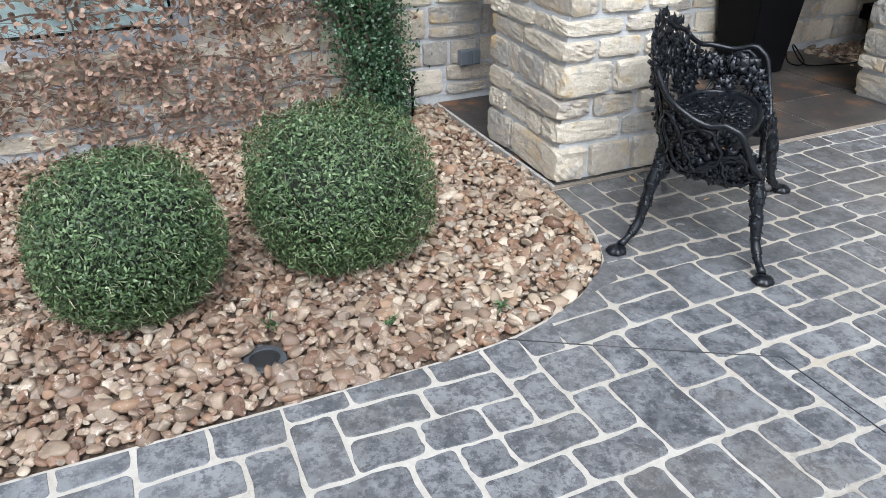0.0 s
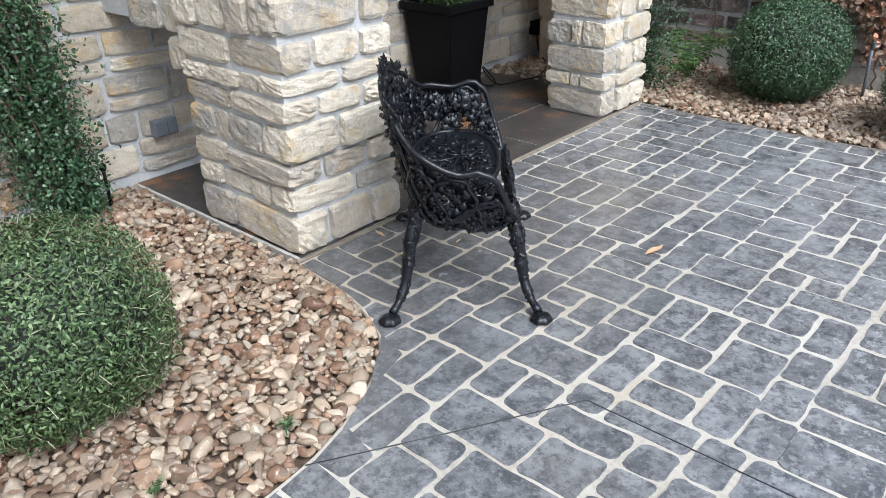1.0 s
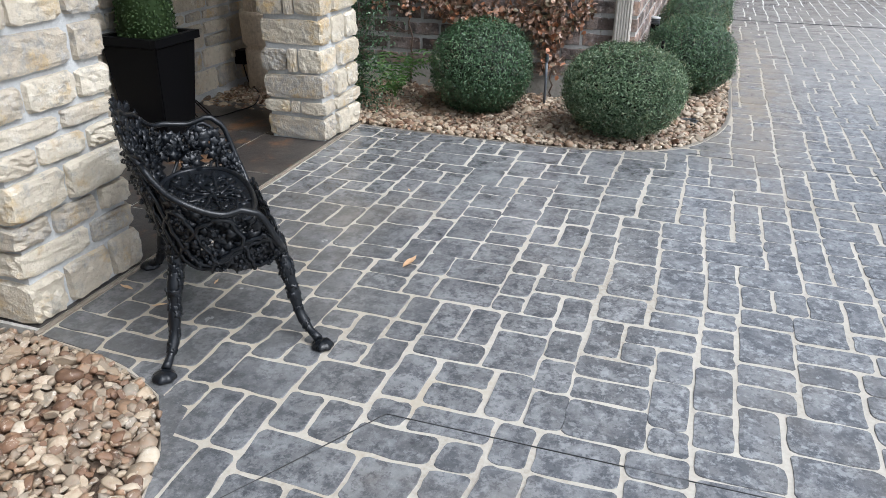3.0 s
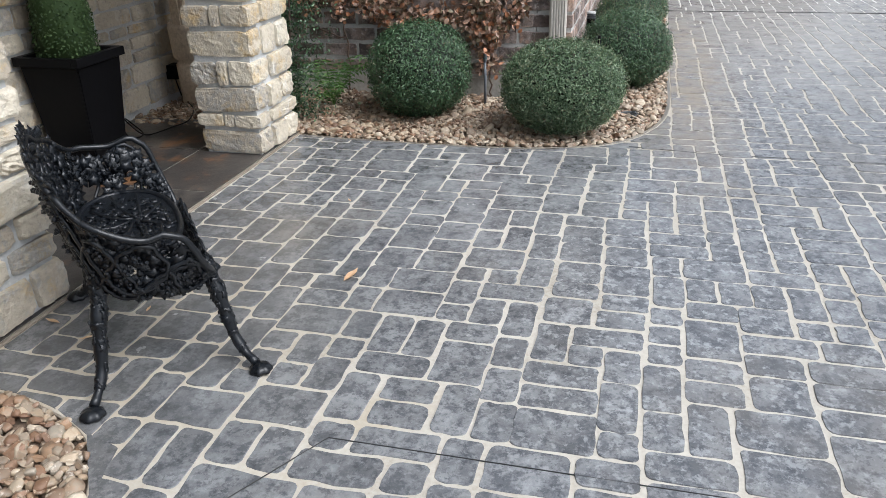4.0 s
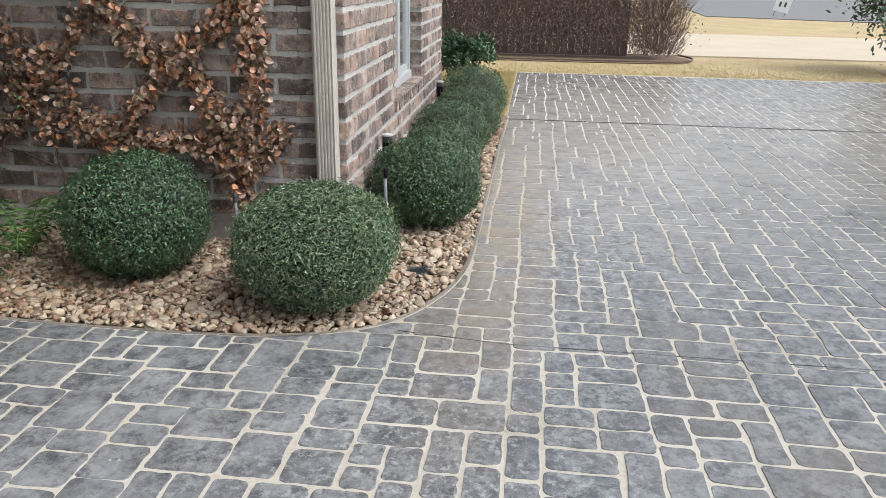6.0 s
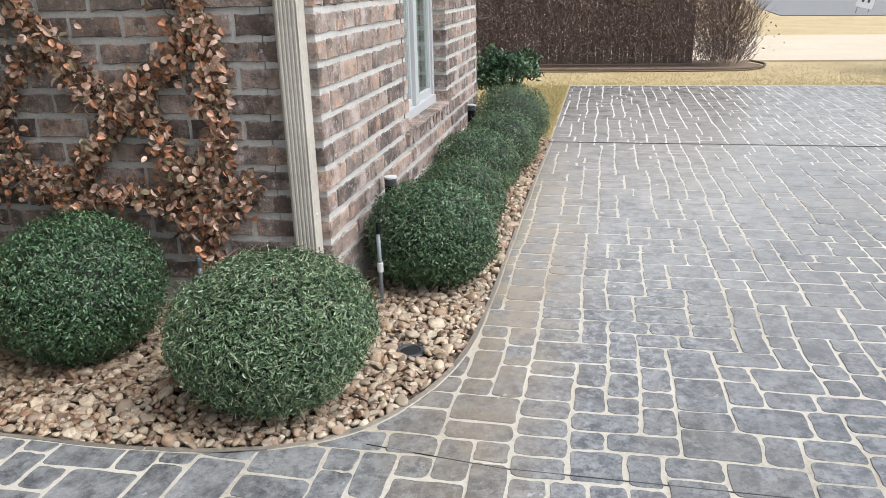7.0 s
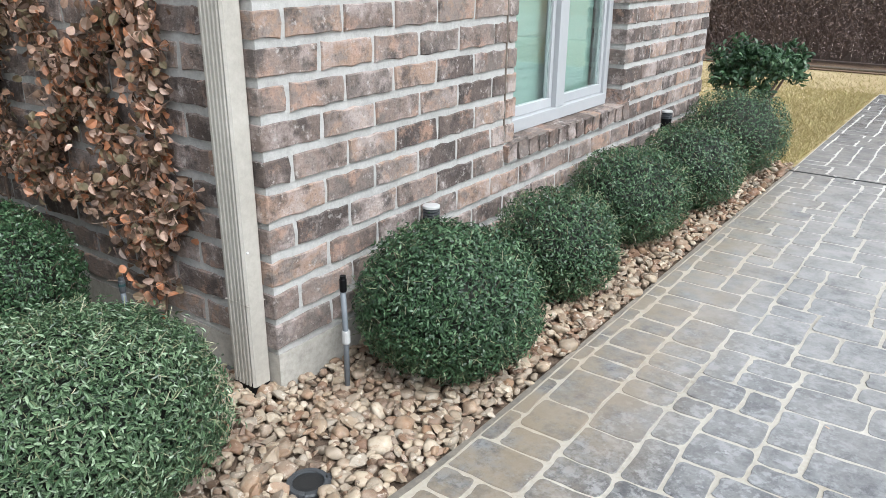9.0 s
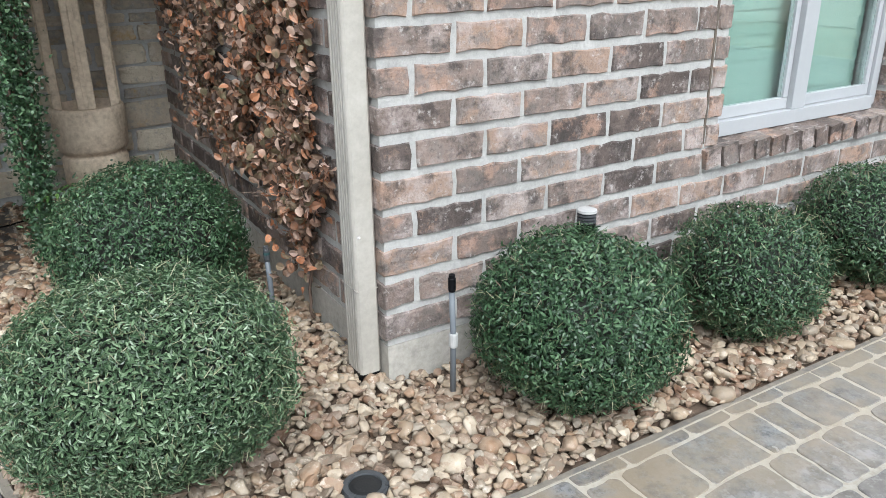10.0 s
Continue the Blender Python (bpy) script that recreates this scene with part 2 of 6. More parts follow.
M["autumn"] = material("autumn_vine_leaf", [(0.0, (0.0374, 0.0269, 0.0224)), (0.15, (0.11, 0.0717, 0.0519)), (0.3, (0.22, 0.14, 0.0944)), (0.42, (0.1705, 0.1478, 0.085)), (0.52, (0.352, 0.2072, 0.1392)), (0.64, (0.506, 0.2128, 0.1003)), (0.72, (0.44, 0.2856, 0.2065)), (0.86, (0.616, 0.4368, 0.3422)), (1.0, (0.748, 0.5824, 0.5074))],
                       rough=(0.35, 0.6), grain=40, blotch=12, bump=0, spread=0.8, translucent=0.12)
M["withered"] = material("withered_leaf", [(0.0, (0.1134, 0.0684, 0.0499)), (0.5, (0.2608, 0.1656, 0.1171)), (0.9, (0.4196, 0.2981, 0.2167)), (1.0, (0.635, 0.4968, 0.3901))], bump=0, spread=0.8, translucent=0.15)
M["iron"] = material("black_cast_iron", [(0.0, (0.003, 0.0035, 0.0045)), (0.6, (0.006, 0.0075, 0.01)), (1.0, (0.014, 0.017, 0.021))], rough=(0.2, 0.38), spec=0.38, bump=0.35, bump_scale=70, spread=0.2, bump_dist=0.004)
M["black"] = material("black_plastic", [(0.0, (0.003, 0.003, 0.0035)), (1.0, (0.008, 0.008, 0.009))], rough=(0.3, 0.5), bump=0.1, spec=0.1)
M["pipe"] = material("grey_pvc_pipe", [(0.0, (0.10, 0.115, 0.13)), (1.0, (0.17, 0.185, 0.2))], rough=(0.4, 0.6), bump=0.1)
M["white"] = material("white_plastic", [(0.0, (0.6, 0.6, 0.6)), (1.0, (0.75, 0.75, 0.74))], rough=(0.35, 0.5), bump=0.05)
M["vinyl"] = material("white_vinyl", [(0.0, (0.357, 0.37, 0.383)), (1.0, (0.425, 0.433, 0.442))], rough=(0.35, 0.5), bump=0.05)
M["blind"] = material("mint_blind", [(0.0, (0.212, 0.315, 0.272)), (1.0, (0.246, 0.348, 0.306))], rough=(0.5, 0.6), bump=0.05, spread=0.15)
M["pale_blind"] = material("pale_blind", [(0.0, (0.42, 0.5, 0.5)), (1.0, (0.5, 0.57, 0.57))], rough=(0.5, 0.6), bump=0.05, spread=0.15)
M["downspout"] = material("beige_painted_metal", [(0.0, (0.33, 0.31, 0.27)), (0.6, (0.42, 0.395, 0.35)), (1.0, (0.47, 0.445, 0.40))], rough=(0.4, 0.6), bump=0.15, spread=0.0, blotch=3)
M["grey_box"] = material("grey_cover", [(0.0, (0.035, 0.038, 0.042)), (1.0, (0.075, 0.08, 0.085))], rough=(0.4, 0.6))
M["grass"] = material("dormant_lawn", [(0.0, (0.2571, 0.189, 0.0933)), (0.35, (0.3802, 0.2935, 0.1568)), (0.7, (0.4753, 0.3789, 0.2161)), (1.0, (0.3608, 0.3248, 0.1492))], grain=25, blotch=0.9, bump=0.8, bump_scale=30, spread=0.15)
M["grass_blade"] = material("grass_blade", [(0.0, (0.20, 0.165, 0.065)), (0.4, (0.36, 0.29, 0.13)), (0.75, (0.37, 0.325, 0.14)), (1.0, (0.50, 0.42, 0.21))], grain=3, blotch=0.8, bump=0, spread=0.55)
M["drive"] = material("pale_concrete_drive", [(0.0, (0.4195, 0.3548, 0.2652)), (1.0, (0.552, 0.4776, 0.3691))], grain=20, blotch=1, spread=0.0)
M["asphalt"] = material("street_asphalt", [(0.0, (0.144, 0.144, 0.145)), (1.0, (0.216, 0.216, 0.216))], grain=20, blotch=1, spread=0.0)
M["hedge_leaf"] = material("brown_hedge_leaf", [(0.0, (0.19, 0.142, 0.125)), (0.5, (0.22, 0.165, 0.144)), (0.9, (0.25, 0.19, 0.165)), (1.0, (0.21, 0.19, 0.14))], bump=0, spread=0.6, translucent=0.3)
M["fence_wood"] = material("weathered_fence_board", [(0.0, (0.13, 0.098, 0.085)), (0.5, (0.19, 0.145, 0.122)), (1.0, (0.27, 0.215, 0.18))], grain=14, blotch=3, spread=0.5, bump=0.5)
M["topiary"] = material("topiary_leaf", [(0.0, (0.0138, 0.0323, 0.00922)), (0.5, (0.0323, 0.0645, 0.0161)), (1.0, (0.0599, 0.102, 0.0276))], bump=0, spread=0.8, translucent=0.1)
M["fern"] = material("fern_leaf", [(0.0, (0.0244, 0.0607, 0.0134)), (0.5, (0.0594, 0.1322, 0.027)), (1.0, (0.1216, 0.2227, 0.0514))], bump=0, spread=0.8, translucent=0.2)
M["litter"] = material("leaf_litter", [(0.0, (0.0875, 0.0562, 0.0375)), (0.5, (0.2, 0.1313, 0.0875)), (1.0, (0.375, 0.2625, 0.1875))], bump=0, spread=0.8)
# near-black colour that stands for the shade deep inside the bushes
M["bush_shade"] = material("bush_heart_painted_shade", [(0.0, (0.008, 0.012, 0.007)), (1.0, (0.022, 0.026, 0.016))], bump=0)
M["urn"] = material("weathered_cast_stone", [(0.0, (0.3786, 0.3024, 0.224)), (0.5, (0.635, 0.5286, 0.4021)), (1.0, (0.8165, 0.7101, 0.5656))], spread=0.0, blotch=5)
M["roof"] = material("soffit_paint", [(0.0, (0.5, 0.46, 0.4)), (1.0, (0.6, 0.56, 0.5))], spread=0.0)
M["shingle"] = material("roof_shingle", [(0.0, (0.06, 0.055, 0.05)), (1.0, (0.14, 0.13, 0.12))], spread=0.0)
M["cap_grey"] = material("weathered_white_cap", [(0.0, (0.36, 0.36, 0.35)), (1.0, (0.48, 0.48, 0.47))], rough=(0.4, 0.6), bump=0.1)
M["dusty_lens"] = material("dusty_dark_lens", [(0.0, (0.00675, 0.0072, 0.0081)), (0.5, (0.0135, 0.0144, 0.0153)), (1.0, (0.0315, 0.0315, 0.0315))], rough=(0.25, 0.5), grain=30, blotch=20, bump=0.1)
M["teal"] = material("teal_nozzle", [(0.0, (0.01, 0.04, 0.042)), (1.0, (0.02, 0.07, 0.07))], bump=0)
M["dark_room"] = material("dark_interior", [(0.0, (0.02, 0.02, 0.02)), (1.0, (0.04, 0.04, 0.04))])

glass = bpy.data.materials.new("window_glass")
glass.use_nodes = True
gb = glass.node_tree.nodes["Principled BSDF"]
gb.inputs["Transmission Weight"].default_value = 1.0
gb.inputs["Roughness"].default_value = 0.02
gb.inputs["IOR"].default_value = 1.45
gb.inputs["Base Color"].default_value = (0.9, 0.97, 0.95, 1)
M["glass"] = glass


# ---- helpers for meshes ----
def link(name, mesh, mat, parent=None, label="", kind="", smooth=False):
    if mat is not None and not mesh.materials:
        mesh.materials.append(mat)
    if smooth and mesh.polygons:
        mesh.polygons.foreach_set("use_smooth", [True] * len(mesh.polygons))
    ob = new(name, mesh)
    if parent:
        ob.parent = parent
    return tagged(ob, label=label, kind=kind)


def part(name, bm, mat, parent=None, label="", kind="", smooth=False):
    me = bpy.data.meshes.new(name)
    bm.to_mesh(me)
    bm.free()
    return link(name, me, mat, parent, label, kind, smooth)


def thing(name, at, label, category, group="", kind="", rz=0.0):
    ob = new(name)
    ob.empty_display_size = 0.1
    ob.matrix_world = pose(*at, 0, 0, rz)
    return tagged(ob, label, category, group, kind)


def array_mesh(name, verts, faces_n, loops):
    """A mesh from arrays: verts (n,3), sizes of the faces, corner indices."""
    me = bpy.data.meshes.new(name)
    verts = np.asarray(verts, dtype=np.float32)
    faces_n = np.asarray(faces_n, dtype=np.int32)
    loops = np.asarray(loops, dtype=np.int32)
    me.vertices.add(len(verts))
    me.vertices.foreach_set("co", verts.ravel())
    me.loops.add(len(loops))
    me.loops.foreach_set("vertex_index", loops)
    me.polygons.add(len(faces_n))
    me.polygons.foreach_set("loop_start", np.concatenate([[0], np.cumsum(faces_n)[:-1]]).astype(np.int32))
    me.polygons.foreach_set("use_smooth", [False] * len(faces_n))
    me.update(calc_edges=True)
    return me


def box(bm, x0, x1, y0, y1, z0, z1, bevel=0.0):
    vs = [bm.verts.new((x, y, z)) for z in (z0, z1) for y in (y0, y1) for x in (x0, x1)]
    fs = [bm.faces.new([vs[i] for i in f]) for f in ((0, 2, 3, 1), (4, 5, 7, 6), (0, 1, 5, 4), (2, 6, 7, 3), (0, 4, 6, 2), (1, 3, 7, 5))]
    if bevel:
        es = list({e for f in fs for e in f.edges})
        bmesh.ops.bevel(bm, geom=es, offset=bevel, segments=2, profile=0.7, affect="EDGES")
    return bm


def tube(bm, pts, radii, seg=8, cap=True, flat=1.0):
    pts = [Vector(p) for p in pts]
    if not hasattr(radii, "__len__"):
        radii = [radii] * len(pts)
    rings, prev = [], None
    for i, p in enumerate(pts):
        d = (pts[min(i + 1, len(pts) - 1)] - pts[max(i - 1, 0)]).normalized()
        if prev is None:
            side = d.orthogonal().normalized()
        else:
            side = (prev - d * prev.dot(d)).normalized()
        prev = side
        up = d.cross(side)
        rings.append([bm.verts.new(p + (side * math.cos(2 * math.pi * k / seg) + up * math.sin(2 * math.pi * k / seg) * flat) * radii[i]) for k in range(seg)])
    for a, b in zip(rings, rings[1:]):
        for k in range(seg):
            bm.faces.new((a[k], a[(k + 1) % seg], b[(k + 1) % seg], b[k])).smooth = True
    if cap:
        bm.faces.new(rings[0][::-1])
        bm.faces.new(rings[-1])
    return bm


def lathe(bm, profile, seg=24, centre=(0, 0, 0)):
    rings = []
    for r, z in profile:
        rings.append([bm.verts.new((centre[0] + r * math.cos(2 * math.pi * k / seg), centre[1] + r * math.sin(2 * math.pi * k / seg), centre[2] + z)) for k in range(seg)])
    for a, b in zip(rings, rings[1:]):
        for k in range(seg):
            bm.faces.new((a[k], a[(k + 1) % seg], b[(k + 1) % seg], b[k]))
    bm.faces.new(rings[0][::-1])
    bm.faces.new(rings[-1])
    return bm


def unit(v):
    return v / np.maximum(np.linalg.norm(v, axis=1, keepdims=True), 1e-9)


def leaf_mesh(name, P, N, L, W, rng, out=0.35, droop=0.15, hang=0.0, oval=False):
    """Many leaves, folded a little, at places P about the normals N; pointed, or oval with rounded ends."""
    n = len(P)
    d = rng.normal(size=(n, 3))
    d = unit(d - N * (d * N).sum(1, keepdims=True)) + N * out * rng.uniform(0.2, 1.6, (n, 1))
    d[:, 2] -= hang
    d = unit(d)
    nn = unit(N + rng.normal(scale=0.45, size=(n, 3)))
    s = unit(np.cross(d, nn))
    u = np.cross(s, d)
    L, W = L[:, None], W[:, None]
    if oval:
        # two halves folded along the midrib: midrib points, then the rims
        mid = [(0, 0, 0), (0.35, 0, -0.03), (0.7, 0, -0.05 - droop * 0.4), (1, 0, -droop)]
        rim = [(0.1, 0.26, 0.05), (0.32, 0.47, 0.10), (0.58, 0.5, 0.09 - droop * 0.2), (0.82, 0.33, 0.03 - droop * 0.5), (0.95, 0.14, -droop * 0.8)]
        rows = mid + rim + [(a, -b, c) for a, b, c in rim]
        half = [0, 1, 5, 4, 1, 2, 6, 5, 2, 3, 8, 7, 6]
        flip = [0, 9, 10, 1, 1, 10, 11, 2, 2, 11, 12, 13, 3]
        order, sizes = half + flip, [4, 4, 5, 4, 4, 5]
    else:
        rows = [(0, 0, 0), (0.33, -0.48, 0.06), (0.33, 0.48, 0.06), (0.72, -0.36, 0.03), (0.72, 0.36, 0.03), (1, 0, -droop)]
        order, sizes = [0, 2, 1, 1, 2, 4, 3, 3, 4, 5], [3, 4, 3]
    V = np.stack([P + d * L * a + s * W * b + u * L * c for a, b, c in rows], axis=1).reshape(-1, 3)
    base = (np.arange(n) * len(rows))[:, None]
    loops = (base + np.array(order)[None]).ravel()
    return array_mesh(name, V, np.tile(sizes, n), loops)


def stick_mesh(name, A, B, r0, r1):
    """Many three-sided tapering twigs from A to B."""
    n = len(A)
    d = unit(B - A)
    ref = np.where(np.abs(d[:, 2:3]) < 0.9, [[0, 0, 1.0]], [[1.0, 0, 0]])
    s = unit(np.cross(d, ref))
    u = np.cross(s, d)
    V = []
    for p, r in ((A, r0), (B, r1)):
        r = np.broadcast_to(np.asarray(r, dtype=float), (n,))[:, None]
        for k in range(3):
            a = 2 * math.pi * k / 3
            V.append(p + (s * math.cos(a) + u * math.sin(a)) * r)
    V = np.stack(V, axis=1).reshape(-1, 3)
    base = (np.arange(n) * 6)[:, None]
    loops = (base + np.array([0, 1, 4, 3, 1, 2, 5, 4, 2, 0, 3, 5])[None]).ravel()
    return array_mesh(name, V, np.tile([4, 4, 4], n), loops)


def inside(poly, x, y):
    c, n = False, len(poly)
    for i in range(n):
        x1, y1 = poly[i]
        x2, y2 = poly[(i + 1) % n]
        if (y1 > y) != (y2 > y) and x < (x2 - x1) * (y - y1) / (y2 - y1) + x1:
            c = not c
    return c


def nearest(line, x, y):
    """Distance, foot and outward way from an open polyline."""
    best = (1e9, 0, 0)
    for (x1, y1), (x2, y2) in zip(line, line[1:]):
        dx, dy = x2 - x1, y2 - y1
        k = min(1, max(0, ((x - x1) * dx + (y - y1) * dy) / (dx * dx + dy * dy)))
        px, py = x1 + k * dx, y1 + k * dy
        dd = math.hypot(x - px, y - py)
        if dd < best[0]:
            best = (dd, px, py)
    return best


def smooth_line(pts, step=0.05):
    """Catmull-Rom through the points, in even short steps."""
    out = []
    P = [pts[0]] + list(pts) + [pts[-1]]
    for a, b, c, d in zip(P, P[1:], P[2:], P[3:]):
        n = max(1, int(math.dist(b, c) / step))
        for i in range(n):
            t = i / n
            out.append(tuple(0.5 * (2 * q + (r - p) * t + (2 * p - 5 * q + 4 * r - s) * t * t + (3 * q - p - 3 * r + s) * t ** 3) for p, q, r, s in zip(a, b, c, d)))
    out.append(tuple(pts[-1]))
    return out

# ---- plan ----
WALL_X, WALL_Y, BACK_Y, HOUSE_END, PORCH_Y = 5.69, 1.10, 3.90, 9.85, 2.62
EDGE_1 = smooth_line([(-3.2, 1.79), (-1.0, 1.79), (0.4, 1.775), (0.92, 1.775), (1.22, 1.79), (1.38, 1.825), (1.53, 1.88), (1.70, 1.985), (1.81, 2.11), (1.885, 2.32), (1.93, 2.62)])
EDGE_2 = smooth_line([(4.60, 2.62), (4.57, 2.2), (4.56, 1.7), (4.57, 1.35), (4.61, 1.08), (4.70, 0.84), (4.84, 0.68), (5.02, 0.575), (5.25, 0.495), (5.62, 0.445), (6.2, 0.435), (8.4, 0.43), (10.05, 0.41)])
BED_1 = EDGE_1 + [(1.94, BACK_Y), (-3.2, BACK_Y)]
BED_2 = EDGE_2 + [(10.05, WALL_Y), (WALL_X, WALL_Y), (WALL_X, BACK_Y), (4.62, BACK_Y)]
rng = np.random.default_rng(7)

# ---- ground ----
bm = bmesh.new()
for x0, x1, y0, y1, z in ((-60, 90, -90, 90, -0.06),):
    bm.faces.new([bm.verts.new(p) for p in ((x0, y0, z), (x1, y0, z), (x1, y1, z), (x0, y1, z))])
ground = part("ground", bm, M["grass"], label="dormant straw-coloured lawn", kind="structure")
tagged(ground, category="lawn")


def slab(name, outline, z0, z1, mat, label, category):
    bm = bmesh.new()
    top = [bm.verts.new((x, y, z1)) for x, y in outline]
    low = [bm.verts.new((x, y, z0)) for x, y in outline]
    bm.faces.new(top)
    n = len(outline)
    for i in range(n):
        bm.faces.new((top[i], low[i], low[(i + 1) % n], top[(i + 1) % n]))
    bmesh.ops.recalc_face_normals(bm, faces=bm.faces)
    ob = part(name, bm, mat, label=label, kind="structure")
    return tagged(ob, category=category)


DRIVE = [(-3.2, -6.5), (14.1, -6.5), (14.1, 0.41), (10.05, 0.41)] + EDGE_2[::-1] + [(4.60, 2.655), (1.93, 2.655)] + EDGE_1[::-1]
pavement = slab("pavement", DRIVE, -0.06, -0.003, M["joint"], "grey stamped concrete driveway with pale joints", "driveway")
bed_1 = slab("planting_bed_1", BED_1, -0.058, -0.016, M["soil"], "planting bed filled with tan river rocks", "planting bed")
bed_2 = slab("planting_bed_2", BED_2, -0.058, -0.016, M["soil"], "planting bed of river rocks along the house", "planting bed")
slab("lawn_strip", [(10.06, 0.415), (14.1, 0.415), (14.1, 9), (9.86, 9), (9.86, 1.1), (10.06, 1.1)], -0.058, -0.012, M["grass"], "straw-coloured winter lawn beside the driveway", "lawn")
slab("neighbour_drive", [(18.0, -2.6), (17.9, -14), (24.0, -20), (24.6, -4.2), (24.8, 12), (18.6, 12)], -0.058, -0.03, M["drive"], "pale smooth concrete driveway next door", "driveway")
slab("road", [(36, -6.8), (44, -7.4), (75, -12), (75, -70), (30, -70), (33, -14)], -0.058, -0.03, M["asphalt"], "grey asphalt street", "street")
slab("mulch_bed", smooth_line([(16.4, 4.5), (16.35, 1.0), (16.4, -1.5), (16.55, -2.45), (17.1, -2.8), (17.8, -2.65), (18.0, -1.9), (17.9, 4.5)], 0.3), -0.058, -0.046, M["litter"], "brown mulch strip under the hedge", "mulch bed")
slab("mulch_ring", [(15.6 + 1.3 * math.cos(a / 9 * math.pi), -6.9 + 1.2 * math.sin(a / 9 * math.pi)) for a in range(18)], -0.058, -0.046, M["litter"], "brown mulch ring under the tree", "mulch bed")

# metal edging of the hedge bed
bm = bmesh.new()
tube(bm, [(x, y, -0.01) for x, y in smooth_line([(16.38, 4.5), (16.33, 1.0), (16.38, -1.5), (16.53, -2.5), (17.1, -2.83), (17.8, -2.68)], 0.2)], 0.02, 6)
tagged(part("bed_edging", bm, M["edging"], label="low brown edging round the hedge bed", kind="structure"), category="edging")

# slate porch floor with its concrete side and pale kerb strip
bm = bmesh.new()
box(bm, 1.945, 4.76, 2.674, BACK_Y, -0.058, 0.0075)
porch = tagged(part("porch_floor", bm, M["concrete"], label="porch slab tiled in dark rusty slate", kind="structure"), category="porch floor")
bm = bmesh.new()
box(bm, 1.935, 4.64, 2.6565, 2.69, -0.057, 0.003, 0.002)
tagged(part("porch_kerb", bm, M["kerb"], label="thin tan concrete strip at the porch edge", kind="structure"), category="kerb")
xs = [1.955, 2.42, 2.95, 3.56, 4.17, 4.75]
ys = [2.666, 3.10, 3.895]
for i in range(5):
    for j in range(2):
        bm = bmesh.new()
        box(bm, xs[i] + 0.005, xs[i + 1] - 0.005, ys[j] + 0.004, ys[j + 1] - 0.004, 0.008, 0.011, 0.0)
        part("slate_tile", bm, M["slate"], porch)

# dark control joints sawn across the driveway
for pts in ([(1.925, 1.385), (1.93, -6.4)], [(1.925, 1.385), (1.56, 1.60), (1.25, 1.79)], [(4.70, 0.66), (4.64, 0.2), (4.60, -6.4)], [(9.87, 0.42), (9.87, -6.4)]):
    bm = bmesh.new()
    tube(bm, [(x, y, 0.0) for x, y in pts], 0.006 if pts[0][0] > 9 else 0.0017, 6)
    tagged(part("control_joint", bm, M["seam"], label="thin dark control joint sawn in the paving", kind="structure"), category="joint")

# ---- rough stone blocks ----
def rough_block(seed):
    """A split stone of unit size: skewed outline, worn corners, chipped faces."""
    rr = random.Random(seed * 11 + 2)
    skew = [[rr.uniform(-0.07, 0.035) for _ in range(3)] for _ in range(8)]
    bm = bmesh.new()
    bmesh.ops.create_cube(bm, size=1.0)
    bmesh.ops.subdivide_edges(bm, edges=bm.edges[:], cuts=6, use_grid_fill=True)
    q = Vector((seed * 7.3, seed * 3.1, seed))
    for v in bm.verts:
        c = v.co.copy()
        r = sum(1 for a in c if abs(a) > 0.49)
        k = {1: 0.0, 2: 0.016, 3: 0.055}[r]
        u = Vector((0, 0, 0))
        for i in range(8):
            sx, sy, sz = (1 if i & 1 else -1), (1 if i & 2 else -1), (1 if i & 4 else -1)
            f = (0.5 + sx * c.x) * (0.5 + sy * c.y) * (0.5 + sz * c.z)
            u += Vector((sx * skew[i][0] * 0.4, sy * skew[i][1] * 0.4, sz * skew[i][2])) * f
        c = c * (1 - k * 2) + u
        w = Vector((c.x * 3.2, c.y * 2.3, c.z))
        d = Vector((noise.noise(w * 2.6 + q), noise.noise(w * 2.6 + q * 2), noise.noise(w * 2.6 + q * 3)))
        d2 = Vector((noise.noise(w * 6 + q), noise.noise(w * 6 + q * 2), noise.noise(w * 6 + q * 3)))
        d3 = Vector((noise.noise(w * 11 + q), noise.noise(w * 11 + q * 2), noise.noise(w * 11 + q * 3)))
        v.co = c + d * 0.028 + d2 * 0.02 + d3 * 0.012
    me = bpy.data.meshes.new("stone_block")
    bm.to_mesh(me)
    bm.free()
    me.materials.append(M["lime"])
    me.polygons.foreach_set("use_smooth", [False] * len(me.polygons))
    return me


BLOCKS = [rough_block(i + 1) for i in range(20)]


def courses(z0, z1, low, high, r):
    zs = [z0]
    while zs[-1] < z1 - low:
        zs.append(zs[-1] + (r.uniform(low, high) if r.random() < 0.7 else r.uniform(low * 0.7, low)))
    zs[-1] = z1
    return zs


def split(a, b, low, high, r):
    out = [a]
    while out[-1] < b - high:
        out.append(out[-1] + r.uniform(low, high))
    if b - out[-1] < low * 0.6 and len(out) > 1:
        out.pop()
    out.append(b)
    return out


